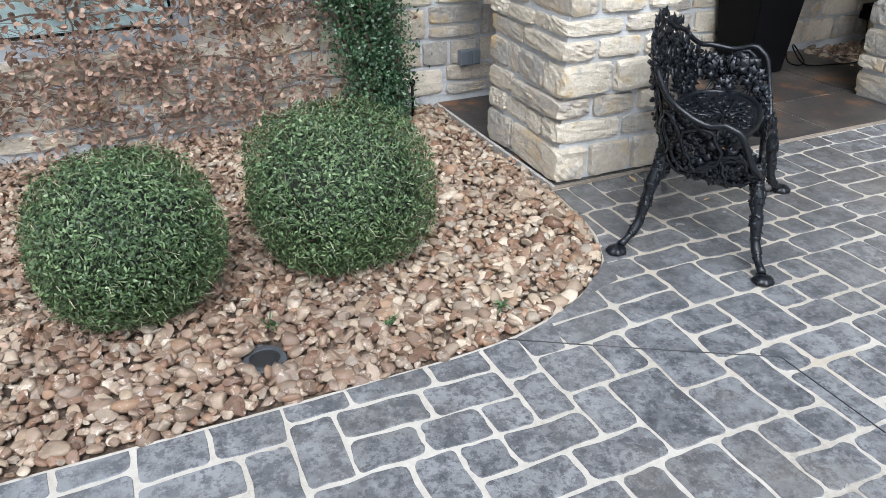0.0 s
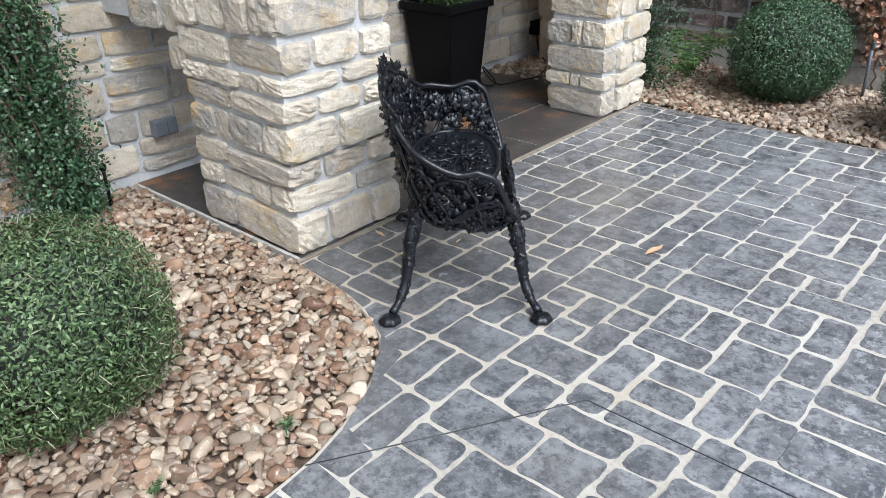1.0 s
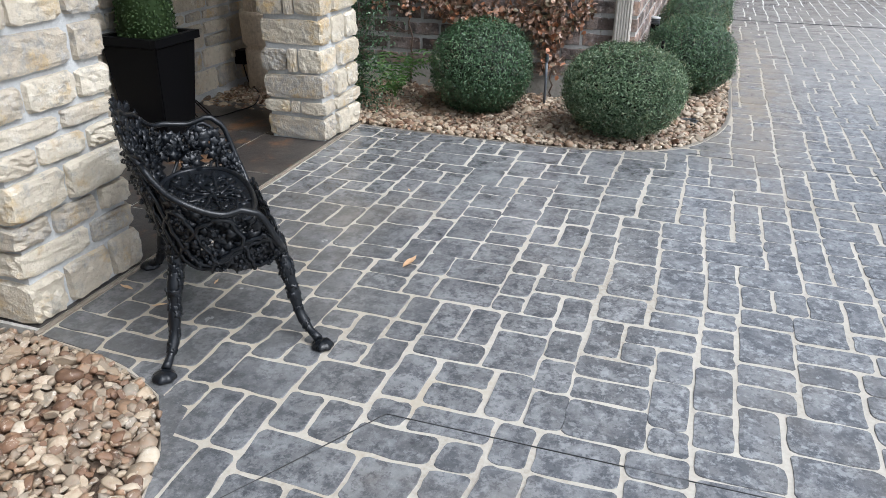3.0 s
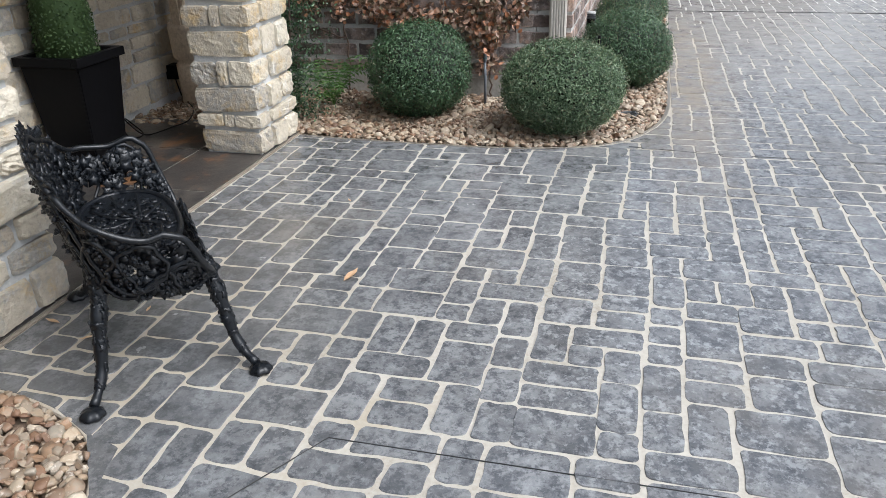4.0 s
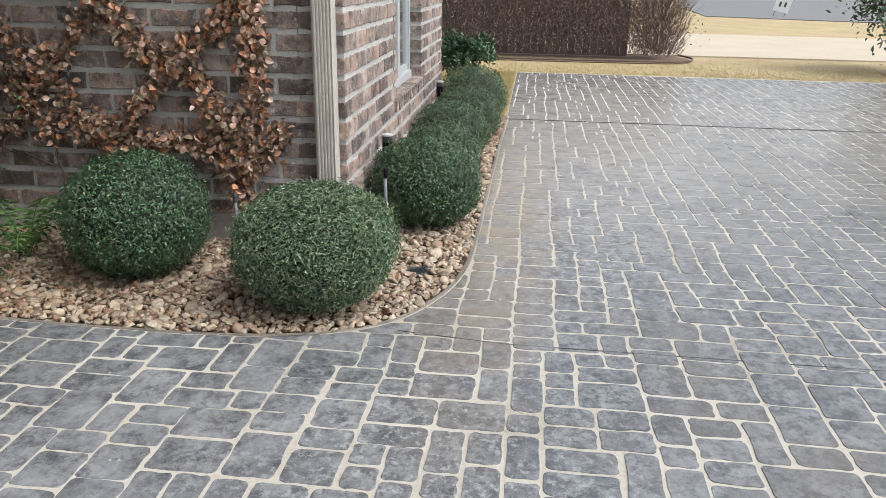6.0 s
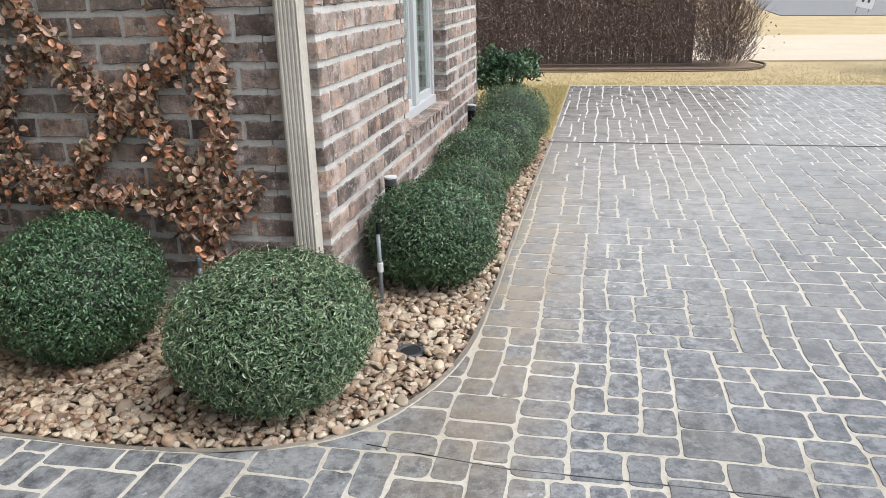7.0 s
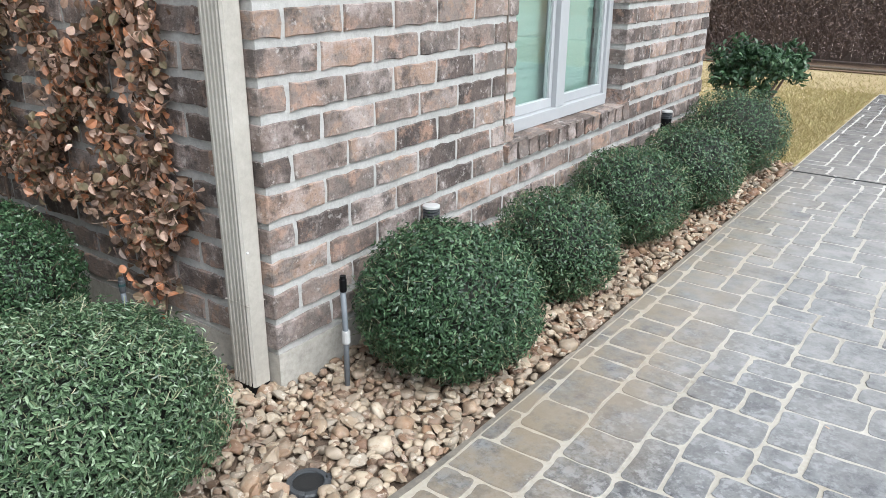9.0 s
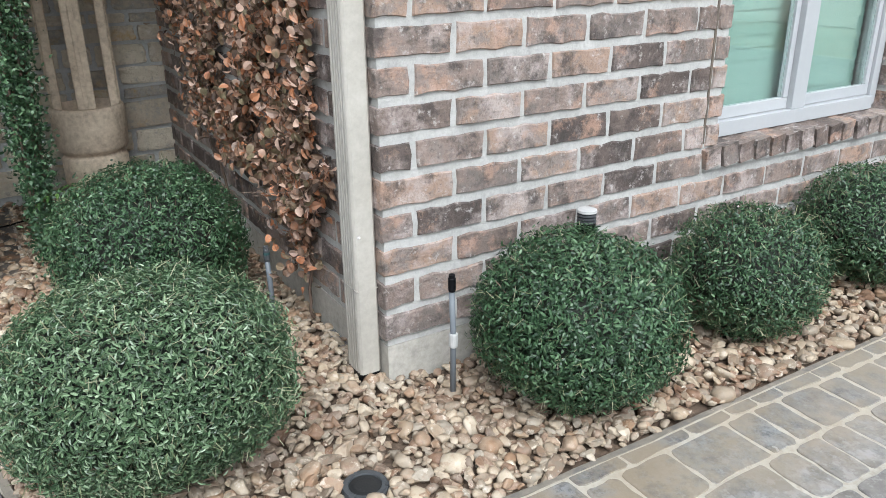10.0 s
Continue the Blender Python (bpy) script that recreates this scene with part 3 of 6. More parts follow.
class StoneWork:
    """Blocks of one wall: low ones are parts, those above come as one mesh."""

    def __init__(self, owner, limit):
        self.owner, self.limit, self.V, self.F, self.L, self.count = owner, limit, [], [], [], 0

    def add(self, x0, x1, y0, y1, z0, z1, r):
        g = 0.016
        if x1 - x0 < 0.035 or z1 - z0 < 0.035 or y1 - y0 < 0.035:
            return
        me = r.choice(BLOCKS)
        s = ((x1 - x0) - g, (y1 - y0) - g * 0.6, (z1 - z0) - g)
        m = Matrix.LocRotScale(((x0 + x1) / 2, (y0 + y1) / 2, (z0 + z1) / 2), Euler((r.uniform(-0.02, 0.02), r.uniform(-0.03, 0.03), 0)), s)
        if z0 < self.limit and self.count < 290:
            ob = new("stone", me)
            ob.matrix_world = m
            ob.parent = self.owner
            self.count += 1
        else:
            base = len(self.V)
            for v in me.vertices:
                self.V.append(tuple(m @ v.co))
            for p in me.polygons:
                self.F.append(len(p.vertices))
                self.L.extend(base + i for i in p.vertices)

    def done(self):
        if self.V:
            link("stones", array_mesh("stones", np.array(self.V), self.F, self.L), M["lime"], self.owner, kind="stuff")


def stone_column(name, x0, x1, y0, y1, top, seed, label):
    r = random.Random(seed)
    bm = bmesh.new()
    box(bm, x0 + 0.024, x1 - 0.024, y0 + 0.024, y1 - 0.024, -0.05, top)
    col = tagged(part(name, bm, M["mortar"], label=label, kind="structure"), category="stone column")
    w = StoneWork(col, 1.25)
    d = 0.16
    for i, (a, b) in enumerate(zip(*(lambda z: (z, z[1:]))(courses(0.01, top, 0.105, 0.185, r)))):
        p = lambda: r.uniform(-0.016, 0.006)
        if i % 2:
            for yy0, yy1, o in ((y0, y0 + d, -1), (y1 - d, y1, 1)):
                xs = split(x0, x1, 0.14, 0.42, r)
                for u, v in zip(xs, xs[1:]):
                    q = p()
                    w.add(u - (0.006 if u == x0 else 0), v + (0.006 if v == x1 else 0), yy0 + (q if o < 0 else 0), yy1 - (q if o > 0 else 0), a, b, r)
            for xx0, xx1, o in ((x0, x0 + d, -1), (x1 - d, x1, 1)):
                ys_ = split(y0 + d, y1 - d, 0.09, 0.26, r)
                for u, v in zip(ys_, ys_[1:]):
                    q = p()
                    w.add(xx0 + (q if o < 0 else 0), xx1 - (q if o > 0 else 0), u, v, a, b, r)
        else:
            for xx0, xx1, o in ((x0, x0 + d, -1), (x1 - d, x1, 1)):
                ys_ = split(y0, y1, 0.15, 0.44, r)
                for u, v in zip(ys_, ys_[1:]):
                    q = p()
                    w.add(xx0 + (q if o < 0 else 0), xx1 - (q if o > 0 else 0), u - (0.006 if u == y0 else 0), v + (0.006 if v == y1 else 0), a, b, r)
            for yy0, yy1, o in ((y0, y0 + d, -1), (y1 - d, y1, 1)):
                xs = split(x0 + d, x1 - d, 0.08, 0.24, r)
                for u, v in zip(xs, xs[1:]):
                    q = p()
                    w.add(u, v, yy0 + (q if o < 0 else 0), yy1 - (q if o > 0 else 0), a, b, r)
    w.done()
    return col


TOP = 2.6
stone_column("column_1", 1.955, 2.50, 2.665, 3.30, TOP, 5, "rough limestone porch column with grey mortar")
stone_column("column_2", 4.13, 4.62, 2.665, 3.05, TOP, 11, "rough limestone porch column beside the rock bed")


def stone_wall(name, x0, x1, y, top, seed, hole=None, label=""):
    """A wall along x with its face at y, facing -y, and perhaps an opening (x0, x1, z0, z1)."""
    r = random.Random(seed)
    bm = bmesh.new()
    if hole:
        a, b, c, d = hole
        for q in ((x0, a, -0.05, top), (b, x1, -0.05, top), (a, b, -0.05, c), (a, b, d, top)):
            box(bm, q[0], q[1], y + 0.016, y + 0.25, q[2], q[3])
    else:
        box(bm, x0, x1, y + 0.016, y + 0.25, -0.05, top)
    wall = tagged(part(name, bm, M["mortar"], label=label, kind="structure"), category="stone wall")
    w = StoneWork(wall, 1.15)
    for a, b in zip(*(lambda z: (z, z[1:]))(courses(0.04, top, 0.09, 0.2, r))):
        xs = split(x0, x1, 0.14, 0.42, r)
        for u, v in zip(xs, xs[1:]):
            if hole and v > hole[0] + 0.03 and u < hole[1] - 0.03 and b > hole[2] + 0.02 and a < hole[3] - 0.02:
                if u < hole[0] - 0.05:
                    v = hole[0]
                elif v > hole[1] + 0.05:
                    u = hole[1]
                else:
                    continue
            q = r.uniform(-0.014, 0.002)
            if b - a > 0.15 and r.random() < 0.3:
                k = a + (b - a) * r.uniform(0.4, 0.6)
                w.add(u, v, y + q, y + 0.12, a, k, r)
                w.add(u, v, y + q, y + 0.12, k, b, r)
            else:
                w.add(u, v, y + q, y + 0.12, a, b, r)
    w.done()
    return wall


stone_wall("wall_porch", 1.0, WALL_X + 0.06, BACK_Y, TOP, 21, None, "limestone back wall of the porch in shade")
stone_wall("wall_west", -3.2, 1.0, BACK_Y, TOP, 23, (-1.1, 0.72, 0.46, 2.0), "limestone house wall behind withered climbers")

# stones corbelled from the column to the wall
r9 = random.Random(3)
bm = bmesh.new()
box(bm, 1.98, 2.2, 3.25, BACK_Y + 0.05, 0.80, TOP)
corbel = tagged(part("corbel_wall", bm, M["mortar"], label="limestone wall joining column and house above a gap", kind="structure"), category="stone wall")
w = StoneWork(corbel, 1.4)
zs = courses(0.62, TOP, 0.11, 0.17, r9)
for i, (a, b) in enumerate(zip(zs, zs[1:])):
    ys_ = split(3.26, BACK_Y, 0.14, 0.36, r9) if i > 1 else ([3.26, 3.40] if i == 0 else [3.26, 3.42, 3.66])
    for u, v in zip(ys_, ys_[1:]):
        w.add(1.96 + r9.uniform(-0.01, 0.01), 2.14, u, v, a, b, r9)
w.done()

# porch ceiling, beam and roof
bm = bmesh.new()
box(bm, 1.7, WALL_X - 0.36, 2.1, BACK_Y + 0.25, TOP, TOP + 0.12)
tagged(part("ceiling", bm, M["roof"], label="painted porch ceiling", kind="structure"), category="ceiling")
# unseen slab added overhead only to keep light off the planted corner
bm = bmesh.new()
box(bm, 4.66, WALL_X - 0.02, 1.85, BACK_Y - 0.05, 2.36, 2.48)
tagged(part("porch_eave", bm, M["roof"], label="unseen slab added to shade the planted corner", kind="structure"), category="eaves")
bm = bmesh.new()
box(bm, 1.96, 4.6, 2.68, 2.95, 2.25, TOP - 0.003)
tagged(part("porch_beam", bm, M["roof"], label="painted beam across the porch columns", kind="structure"), category="beam")

# ---- brick house ----
COURSE, BRICK, JOINT = 0.111, 0.243, 0.019
BASE = 0.132


def brick_mesh(seed, l):
    """A hand-moulded brick: ragged arrises round a flat face on the wall side, square behind."""
    r = random.Random(seed)
    a, h = l / 2, 0.0415
    n = 5 if l > 0.2 else 3
    rim = [(-a + 2 * a * k / n, -h) for k in range(n)] + [(a, -h), (a, 0.0)] + [(a - 2 * a * k / n, h) for k in range(n)] + [(-a, h), (-a, 0.0)]
    rim = [(x + r.uniform(-0.0045, 0.003), z + r.uniform(-0.0048, 0.0042)) for x, z in rim]
    m = len(rim)
    V = [(x - math.copysign(0.0035, x), -0.05 + r.uniform(-0.0018, 0.0022), z - math.copysign(0.0035, z) * (abs(z) > 0.02)) for x, z in rim]
    V += [(x, -0.0435 + r.uniform(-0.0015, 0.0015), z) for x, z in rim] + [(x, 0.05, z) for x, z in rim]
    F, L = [m], list(range(m))
    for k in range(m):
        j = (k + 1) % m
        for q in (0, m):
            F.append(4)
            L += [q + j, q + k, q + m + k, q + m + j]
    F.append(m)
    L += list(range(2 * m, 3 * m))[::-1]
    me = array_mesh("brick", V, F, L)
    me.materials.append(M["brick"])
    return me


BRICKS = {l: [brick_mesh(int(l * 1000) + i, l) for i in range(5)] for l in (0.245, 0.10, 0.12, 0.08)}


class BrickWork:
    def __init__(self, owner, limit):
        self.owner, self.limit, self.V, self.F, self.L, self.count = owner, limit, [], [], [], 0

    def add(self, centre, l, r, turn=0.0):
        """One brick of length l along x, turned about z, pushed in or out a little."""
        key = min(BRICKS, key=lambda k: abs(k - l))
        me = r.choice(BRICKS[key])
        m = Matrix.Translation(centre) @ pose(0, 0, 0, r.uniform(-0.7, 0.7), r.uniform(-0.4, 0.4), turn) @ Matrix.Diagonal((l / key, 1, 1, 1))
        if centre[2] < self.limit and self.count < 295:
            ob = new("brick", me)
            ob.matrix_world = m
            ob.parent = self.owner
            self.count += 1
        else:
            base = len(self.V)
            self.V.extend(tuple(m @ v.co) for v in me.vertices)
            for p in me.polygons:
                self.F.append(len(p.vertices))
                self.L.extend(base + i for i in p.vertices)

    def done(self):
        if self.V:
            link("bricks", array_mesh("bricks", np.array(self.V), self.F, self.L), M["brick"], self.owner, kind="stuff")


WIN = (7.18, 8.40, 0.615, 1.95)
HTOP = 2.75
# south wall with its window
bm = bmesh.new()
for q in ((WALL_X + 0.008, WIN[0] - 0.008, 0.13, HTOP), (WIN[1] + 0.008, HOUSE_END - 0.008, 0.13, HTOP), (WIN[0] - 0.007, WIN[1] + 0.007, 0.13, WIN[2] - 0.03), (WIN[0] - 0.007, WIN[1] + 0.007, WIN[3], HTOP)):
    box(bm, q[0], q[1], WALL_Y + 0.008, WALL_Y + 0.24, q[2], q[3])
south = tagged(part("wall_south", bm, M["brick_mortar"], label="brown blended brick house wall with pale mortar", kind="structure"), category="brick wall")
w = BrickWork(south, 1.45)
r = random.Random(31)
n = int((HTOP - BASE) / COURSE)
for k in range(n):
    z = BASE + 0.021 + k * COURSE + 0.044
    x = WALL_X
    first = 0.255 if k % 2 == 0 else 0.11
    while x < HOUSE_END - 0.02:
        l = first if x == WALL_X else BRICK * r.uniform(0.97, 1.0)
        e = min(x + l, HOUSE_END)
        # break at the window and at the joint beside it
        if z > WIN[2] - 0.02 and z < WIN[3] - 0.02:
            if x < 7.09 < e:
                e = 7.09
            elif x < WIN[0] < e or (7.08 < x < WIN[0]):
                e = WIN[0]
            elif x >= WIN[0] and x < WIN[1]:
                x = WIN[1]
                e = x + (BRICK if k % 2 else 0.12)
        if WIN[2] - 0.13 < z <= WIN[2] - 0.02 and 7.10 < (x + e) / 2 < 8.48:
            x = e + JOINT
            continue
        if e - x > 0.04:
            w.add(((x + e) / 2, WALL_Y + 0.05 + r.uniform(-0.003, 0.003), z), e - x, r)
        x = e + JOINT
# window reveal bricks
for k in range(n):
    z = BASE + 0.021 + k * COURSE + 0.044
    if WIN[2] - 0.02 < z < WIN[3] - 0.02:
        w.add((WIN[1] + 0.045, WALL_Y + 0.165, z), 0.10, r, -90)
w.done()
# sloping brick sill
sill = thing("window_sill", ((7.10 + 8.48) / 2, WALL_Y, 0.0), "row of sloping brown bricks forming the window sill", "window sill", kind="structure")
x = 7.10
while x < 8.46:
    ob = new("brick", r.choice(BRICKS[0.12]))
    ob.parent = sill
    ob.matrix_parent_inverse = sill.matrix_world.inverted()
    ob.matrix_world = pose(x + 0.046, WALL_Y + 0.062, 0.555, r.uniform(-1, 1) - 9, 0, 90 + r.uniform(-0.8, 0.8)) @ Matrix.Diagonal((1.35, 0.86, 1.0, 1))
    x += 0.099
# mortar bed under the sill bricks
bm = bmesh.new()
box(bm, 7.112, 8.465, WALL_Y - 0.004, WALL_Y + 0.12, 0.50, 0.575)
tagged(part("sill_mortar", bm, M["brick_mortar"], label="mortar bed below the brick sill", kind="structure"), category="mortar")
# joint left of the window: a dark strip stands for its recessed shadow line
bm = bmesh.new()
box(bm, 7.092, 7.102, WALL_Y + 0.004, WALL_Y + 0.02, 0.61, HTOP)
tagged(part("expansion_joint", bm, M["edging"], label="dark strip for the shadow line of the recessed brick joint", kind="structure"), category="joint")

# west wall that carries the climbers
bm = bmesh.new()
box(bm, WALL_X + 0.008, WALL_X + 0.24, WALL_Y + 0.245, BACK_Y + 0.02, 0.13, HTOP)
west = tagged(part("wall_climber", bm, M["brick_mortar"], label="brown brick wall with autumn climbers", kind="structure"), category="brick wall")
w = BrickWork(west, 1.35)
for k in range(n):
    z = BASE + 0.021 + k * COURSE + 0.044
    y = WALL_Y + (0.10 + JOINT if k % 2 == 0 else BRICK + JOINT)
    while y < BACK_Y - 0.04:
        e = min(y + BRICK * r.uniform(0.97, 1.0), BACK_Y)
        if e - y > 0.04:
            w.add((WALL_X + 0.05 + r.uniform(-0.003, 0.003), (y + e) / 2, z), e - y, r, -90)
        y = e + JOINT
    # headers closing the corner on this side
    if k % 2:
        w.add((WALL_X + 0.052, WALL_Y + 0.10 + BRICK / 2 - 0.03, z), BRICK - 0.06, r, -90)
w.done()
# east end of the house
bm = bmesh.new()
box(bm, HOUSE_END - 0.24, HOUSE_END - 0.006, WALL_Y + 0.245, 8.0, 0.13, HTOP)
tagged(part("wall_east", bm, M["brick_mortar"], label="end wall of the brick house", kind="structure"), category="brick wall")
# foundation
bm = bmesh.new()
box(bm, WALL_X + 0.006, HOUSE_END - 0.012, WALL_Y + 0.004, WALL_Y + 0.24, -0.05, 0.128)
box(bm, WALL_X + 0.006, WALL_X + 0.23, WALL_Y + 0.243, BACK_Y, -0.05, 0.128)
tagged(part("foundation", bm, M["concrete"], label="low bare concrete foundation under the bricks", kind="structure"), category="foundation")
# eaves and roof
bm = bmesh.new()
box(bm, WALL_X - 0.35, HOUSE_END + 0.35, WALL_Y - 0.35, 8.2, HTOP, HTOP + 0.15)
tagged(part("eaves", bm, M["roof"], label="painted soffit and fascia of the house", kind="structure"), category="eaves")
bm = bmesh.new()
a = [bm.verts.new(p) for p in ((-3.3, 3.6, 2.74), (10.3, 3.6, 2.92), (10.3, 8.3, 2.92), (-3.3, 8.3, 2.74), (1, 6, 4.0), (8, 6, 4.0))]
for f in ((0, 1, 5, 4), (1, 2, 5), (2, 3, 4, 5), (3, 0, 4)):
    bm.faces.new([a[i] for i in f])
tagged(part("roof", bm, M["shingle"], label="dark shingle roof", kind="structure"), category="roof")

# window in the brick wall
window = thing("window_1", ((WIN[0] + WIN[1]) / 2, WALL_Y + 0.1, WIN[2]), "white vinyl slider window with mint blinds", "window", kind="structure")
wy = WALL_Y + 0.10


def wpart(name, parent, mat, x0, x1, y0, y1, z0, z1, bevel=0.003, label=""):
    bm = bmesh.new()
    box(bm, x0, x1, y0, y1, z0, z1, bevel)
    ob = part(name, bm, mat, parent, label)
    ob.matrix_parent_inverse = parent.matrix_world.inverted()
    return ob


wpart("frame_jamb", window, M["vinyl"], WIN[0], WIN[0] + 0.05, wy, wy + 0.09, WIN[2], WIN[3])
wpart("frame_jamb", window, M["vinyl"], WIN[1] - 0.05, WIN[1], wy, wy + 0.09, WIN[2], WIN[3])
wpart("frame_sill", window, M["vinyl"], WIN[0] + 0.051, WIN[1] - 0.051, wy - 0.02, wy + 0.09, WIN[2] - 0.015, WIN[2] + 0.045)
wpart("frame_head", window, M["vinyl"], WIN[0] + 0.051, WIN[1] - 0.051, wy, wy + 0.09, WIN[3] - 0.05, WIN[3])
mid = (WIN[0] + WIN[1]) / 2
wpart("mullion", window, M["vinyl"], mid - 0.045, mid + 0.045, wy - 0.012, wy + 0.07, WIN[2] + 0.046, WIN[3] - 0.051)
for a, b in ((WIN[0] + 0.051, mid - 0.046), (mid + 0.046, WIN[1] - 0.051)):
    sash = wpart("sash_rail", window, M["vinyl"], a, b, wy + 0.015, wy + 0.05, WIN[2] + 0.047, WIN[2] + 0.095)
    wpart("sash_stile", window, M["vinyl"], a, a + 0.03, wy + 0.015, wy + 0.05, WIN[2] + 0.096, WIN[3] - 0.052)
    wpart("sash_stile", window, M["vinyl"], b - 0.03, b, wy + 0.015, wy + 0.05, WIN[2] + 0.096, WIN[3] - 0.052)
    g = wpart("pane", window, M["glass"], a + 0.031, b - 0.031, wy + 0.028, wy + 0.034, WIN[2] + 0.096, WIN[3] - 0.052, 0)
    g.visible_shadow = False
z = WIN[2] + 0.05
while z < WIN[3] - 0.05:
    bm = bmesh.new()
    box(bm, WIN[0] + 0.052, WIN[1] - 0.052, wy + 0.10, wy + 0.106, z, z + 0.058, 0.0)
    for v in bm.verts:
        v.co.y += (v.co.z - z) * 0.06
    s = part("slat", bm, M["blind"], window)
    s.matrix_parent_inverse = window.matrix_world.inverted()
    z += 0.052
bm = bmesh.new()
box(bm, WIN[0] - 0.05, WIN[1] + 0.05, WALL_Y + 0.245, WALL_Y + 0.6, WIN[2] - 0.1, WIN[3] + 0.1)
tagged(part("room_backing", bm, M["dark_room"], label="dark room behind the blinds", kind="structure"), category="wall")

# window in the stone wall
w2 = thing("window_2", (-0.19, BACK_Y + 0.1, 0.46), "large pale window above a stone sill behind climbers", "window", kind="structure")
for a, b, c, d in ((-1.1, -1.04, 0.46, 2.0), (0.66, 0.72, 0.46, 2.0), (-1.039, 0.659, 0.46, 0.52), (-1.039, 0.659, 1.94, 2.0), (-0.22, -0.16, 0.521, 1.939)):
    wpart("frame_bar", w2, M["vinyl"], a, b, BACK_Y + 0.06, BACK_Y + 0.14, c, d)
for a, b in ((-1.038, -0.222), (-0.158, 0.658)):
    g = wpart("pane", w2, M["glass"], a, b, BACK_Y + 0.09, BACK_Y + 0.096, 0.522, 1.938, 0)
    g.visible_shadow = False
z = 0.53
while z < 1.9:
    bm = bmesh.new()
    box(bm, -1.03, 0.65, BACK_Y + 0.16, BACK_Y + 0.166, z, z + 0.058)
    for v in bm.verts:
        v.co.y += (v.co.z - z) * 0.06
    s = part("slat", bm, M["pale_blind"], w2)
    s.matrix_parent_inverse = w2.matrix_world.inverted()
    z += 0.052
bm = bmesh.new()
box(bm, -1.2, 0.8, BACK_Y + 0.26, BACK_Y + 0.5, 0.4, 2.1)
tagged(part("room_backing", bm, M["dark_room"], label="dark room behind the blinds", kind="structure"), category="wall")
bm = bmesh.new()
box(bm, -1.2, 0.8, BACK_Y - 0.03, BACK_Y + 0.1, 0.39, 0.455, 0.01)
tagged(part("stone_sill", bm, M["lime"], label="pale limestone window sill", kind="structure"), category="window sill")

# ---- clipped bushes ----
def bush(name, x, y, rx, ry, top, seed, mat, label, group, leaves=9000, leaf=0.024, tuck=0.11, square=2.35, waist=0.45, oval=False, shoots=1200, slim=0.36):
    """A clipped mound: leaves on a lumpy shell round a twiggy heart. square: how boxy its outline is."""
    rg = np.random.default_rng(seed)
    th = thing(name, (x, y, 0.0), label, "bush", group, rz=rg.uniform(0, 360) if abs(rx - ry) < 0.02 else 0)
    zc, lo = top * waist, 0.0
    d = unit(rg.normal(size=(leaves, 3)))
    p = np.abs(d) ** square
    k = p.sum(1, keepdims=True) ** (-1 / square)
    S = d * k
    lump = np.array([noise.noise(Vector(v) * 2.2 + Vector((seed, 0, 0))) * 0.05 + noise.noise(Vector(v) * 6 + Vector((0, seed, 0))) * 0.035 for v in d])
    depth = 1 + lump - np.abs(rg.normal(scale=0.16, size=leaves)) + (rg.random(leaves) < 0.10) * rg.uniform(0, 0.085, leaves)
    S = S * depth[:, None]
    P = np.empty_like(S)
    P[:, 0], P[:, 1] = S[:, 0] * rx, S[:, 1] * ry
    P[:, 2] = np.where(S[:, 2] > 0, zc + S[:, 2] * (top - zc), zc + S[:, 2] * (zc - lo))
    under = S[:, 2] < 0
    P[under, :2] *= (1 - tuck * np.abs(S[under, 2:3]) ** 1.5)
    N = unit(S * np.array([1 / rx, 1 / ry, 1 / (top - zc)]))
    keep = P[:, 2] > 0.008
    P, N = P[keep], N[keep]
    n = len(P)
    link("foliage", leaf_mesh("foliage", P, N, leaf * rg.uniform(0.65, 1.3, n), leaf * slim * rg.uniform(0.7, 1.2, n), rg, out=0.5, oval=oval), mat, th, kind="stuff")
    # twigs from the stump out through the shell
    m = 420
    pick = rg.choice(n, m)
    A = P[pick] * np.array([0.45, 0.45, 0.5])
    B = P[pick] * rg.uniform(0.93, 1.03, (m, 1))
    link("twig_tangle", stick_mesh("twig_tangle", A, B, 0.0035, 0.0012), M["twig"], th, kind="stuff")
    # pale shoots standing out of the clipped surface
    m = shoots
    pick = rg.choice(n, m)
    A = P[pick]
    B = A + unit(N[pick] + rg.normal(scale=0.8, size=(m, 3))) * rg.uniform(0.012, 0.048, (m, 1))
    link("shoot_tangle", stick_mesh("shoot_tangle", A, B, 0.0014, 0.0009), M["shoot"], th, kind="stuff")
    bm = bmesh.new()
    for i in range(5):
        a = i * 1.26 + seed
        tube(bm, [(0.03 * math.cos(a), 0.03 * math.sin(a), -0.03), (0.07 * math.cos(a), 0.07 * math.sin(a), 0.1), (rx * 0.4 * math.cos(a), ry * 0.4 * math.sin(a), top * 0.5)], [0.016, 0.012, 0.006], 6)
    part("stem", bm, M["twig"], th)
    # closed heart shell, near black for the shade between leaves; closes the view through
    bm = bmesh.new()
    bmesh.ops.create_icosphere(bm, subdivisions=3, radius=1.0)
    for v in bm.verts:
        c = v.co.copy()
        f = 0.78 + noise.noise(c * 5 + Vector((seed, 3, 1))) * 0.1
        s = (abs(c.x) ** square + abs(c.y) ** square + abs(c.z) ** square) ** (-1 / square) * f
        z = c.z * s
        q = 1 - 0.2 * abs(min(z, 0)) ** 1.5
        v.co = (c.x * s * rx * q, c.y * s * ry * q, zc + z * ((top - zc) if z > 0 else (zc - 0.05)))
    part("inner_leaves", bm, M["bush_shade"], th, smooth=True)
    return th


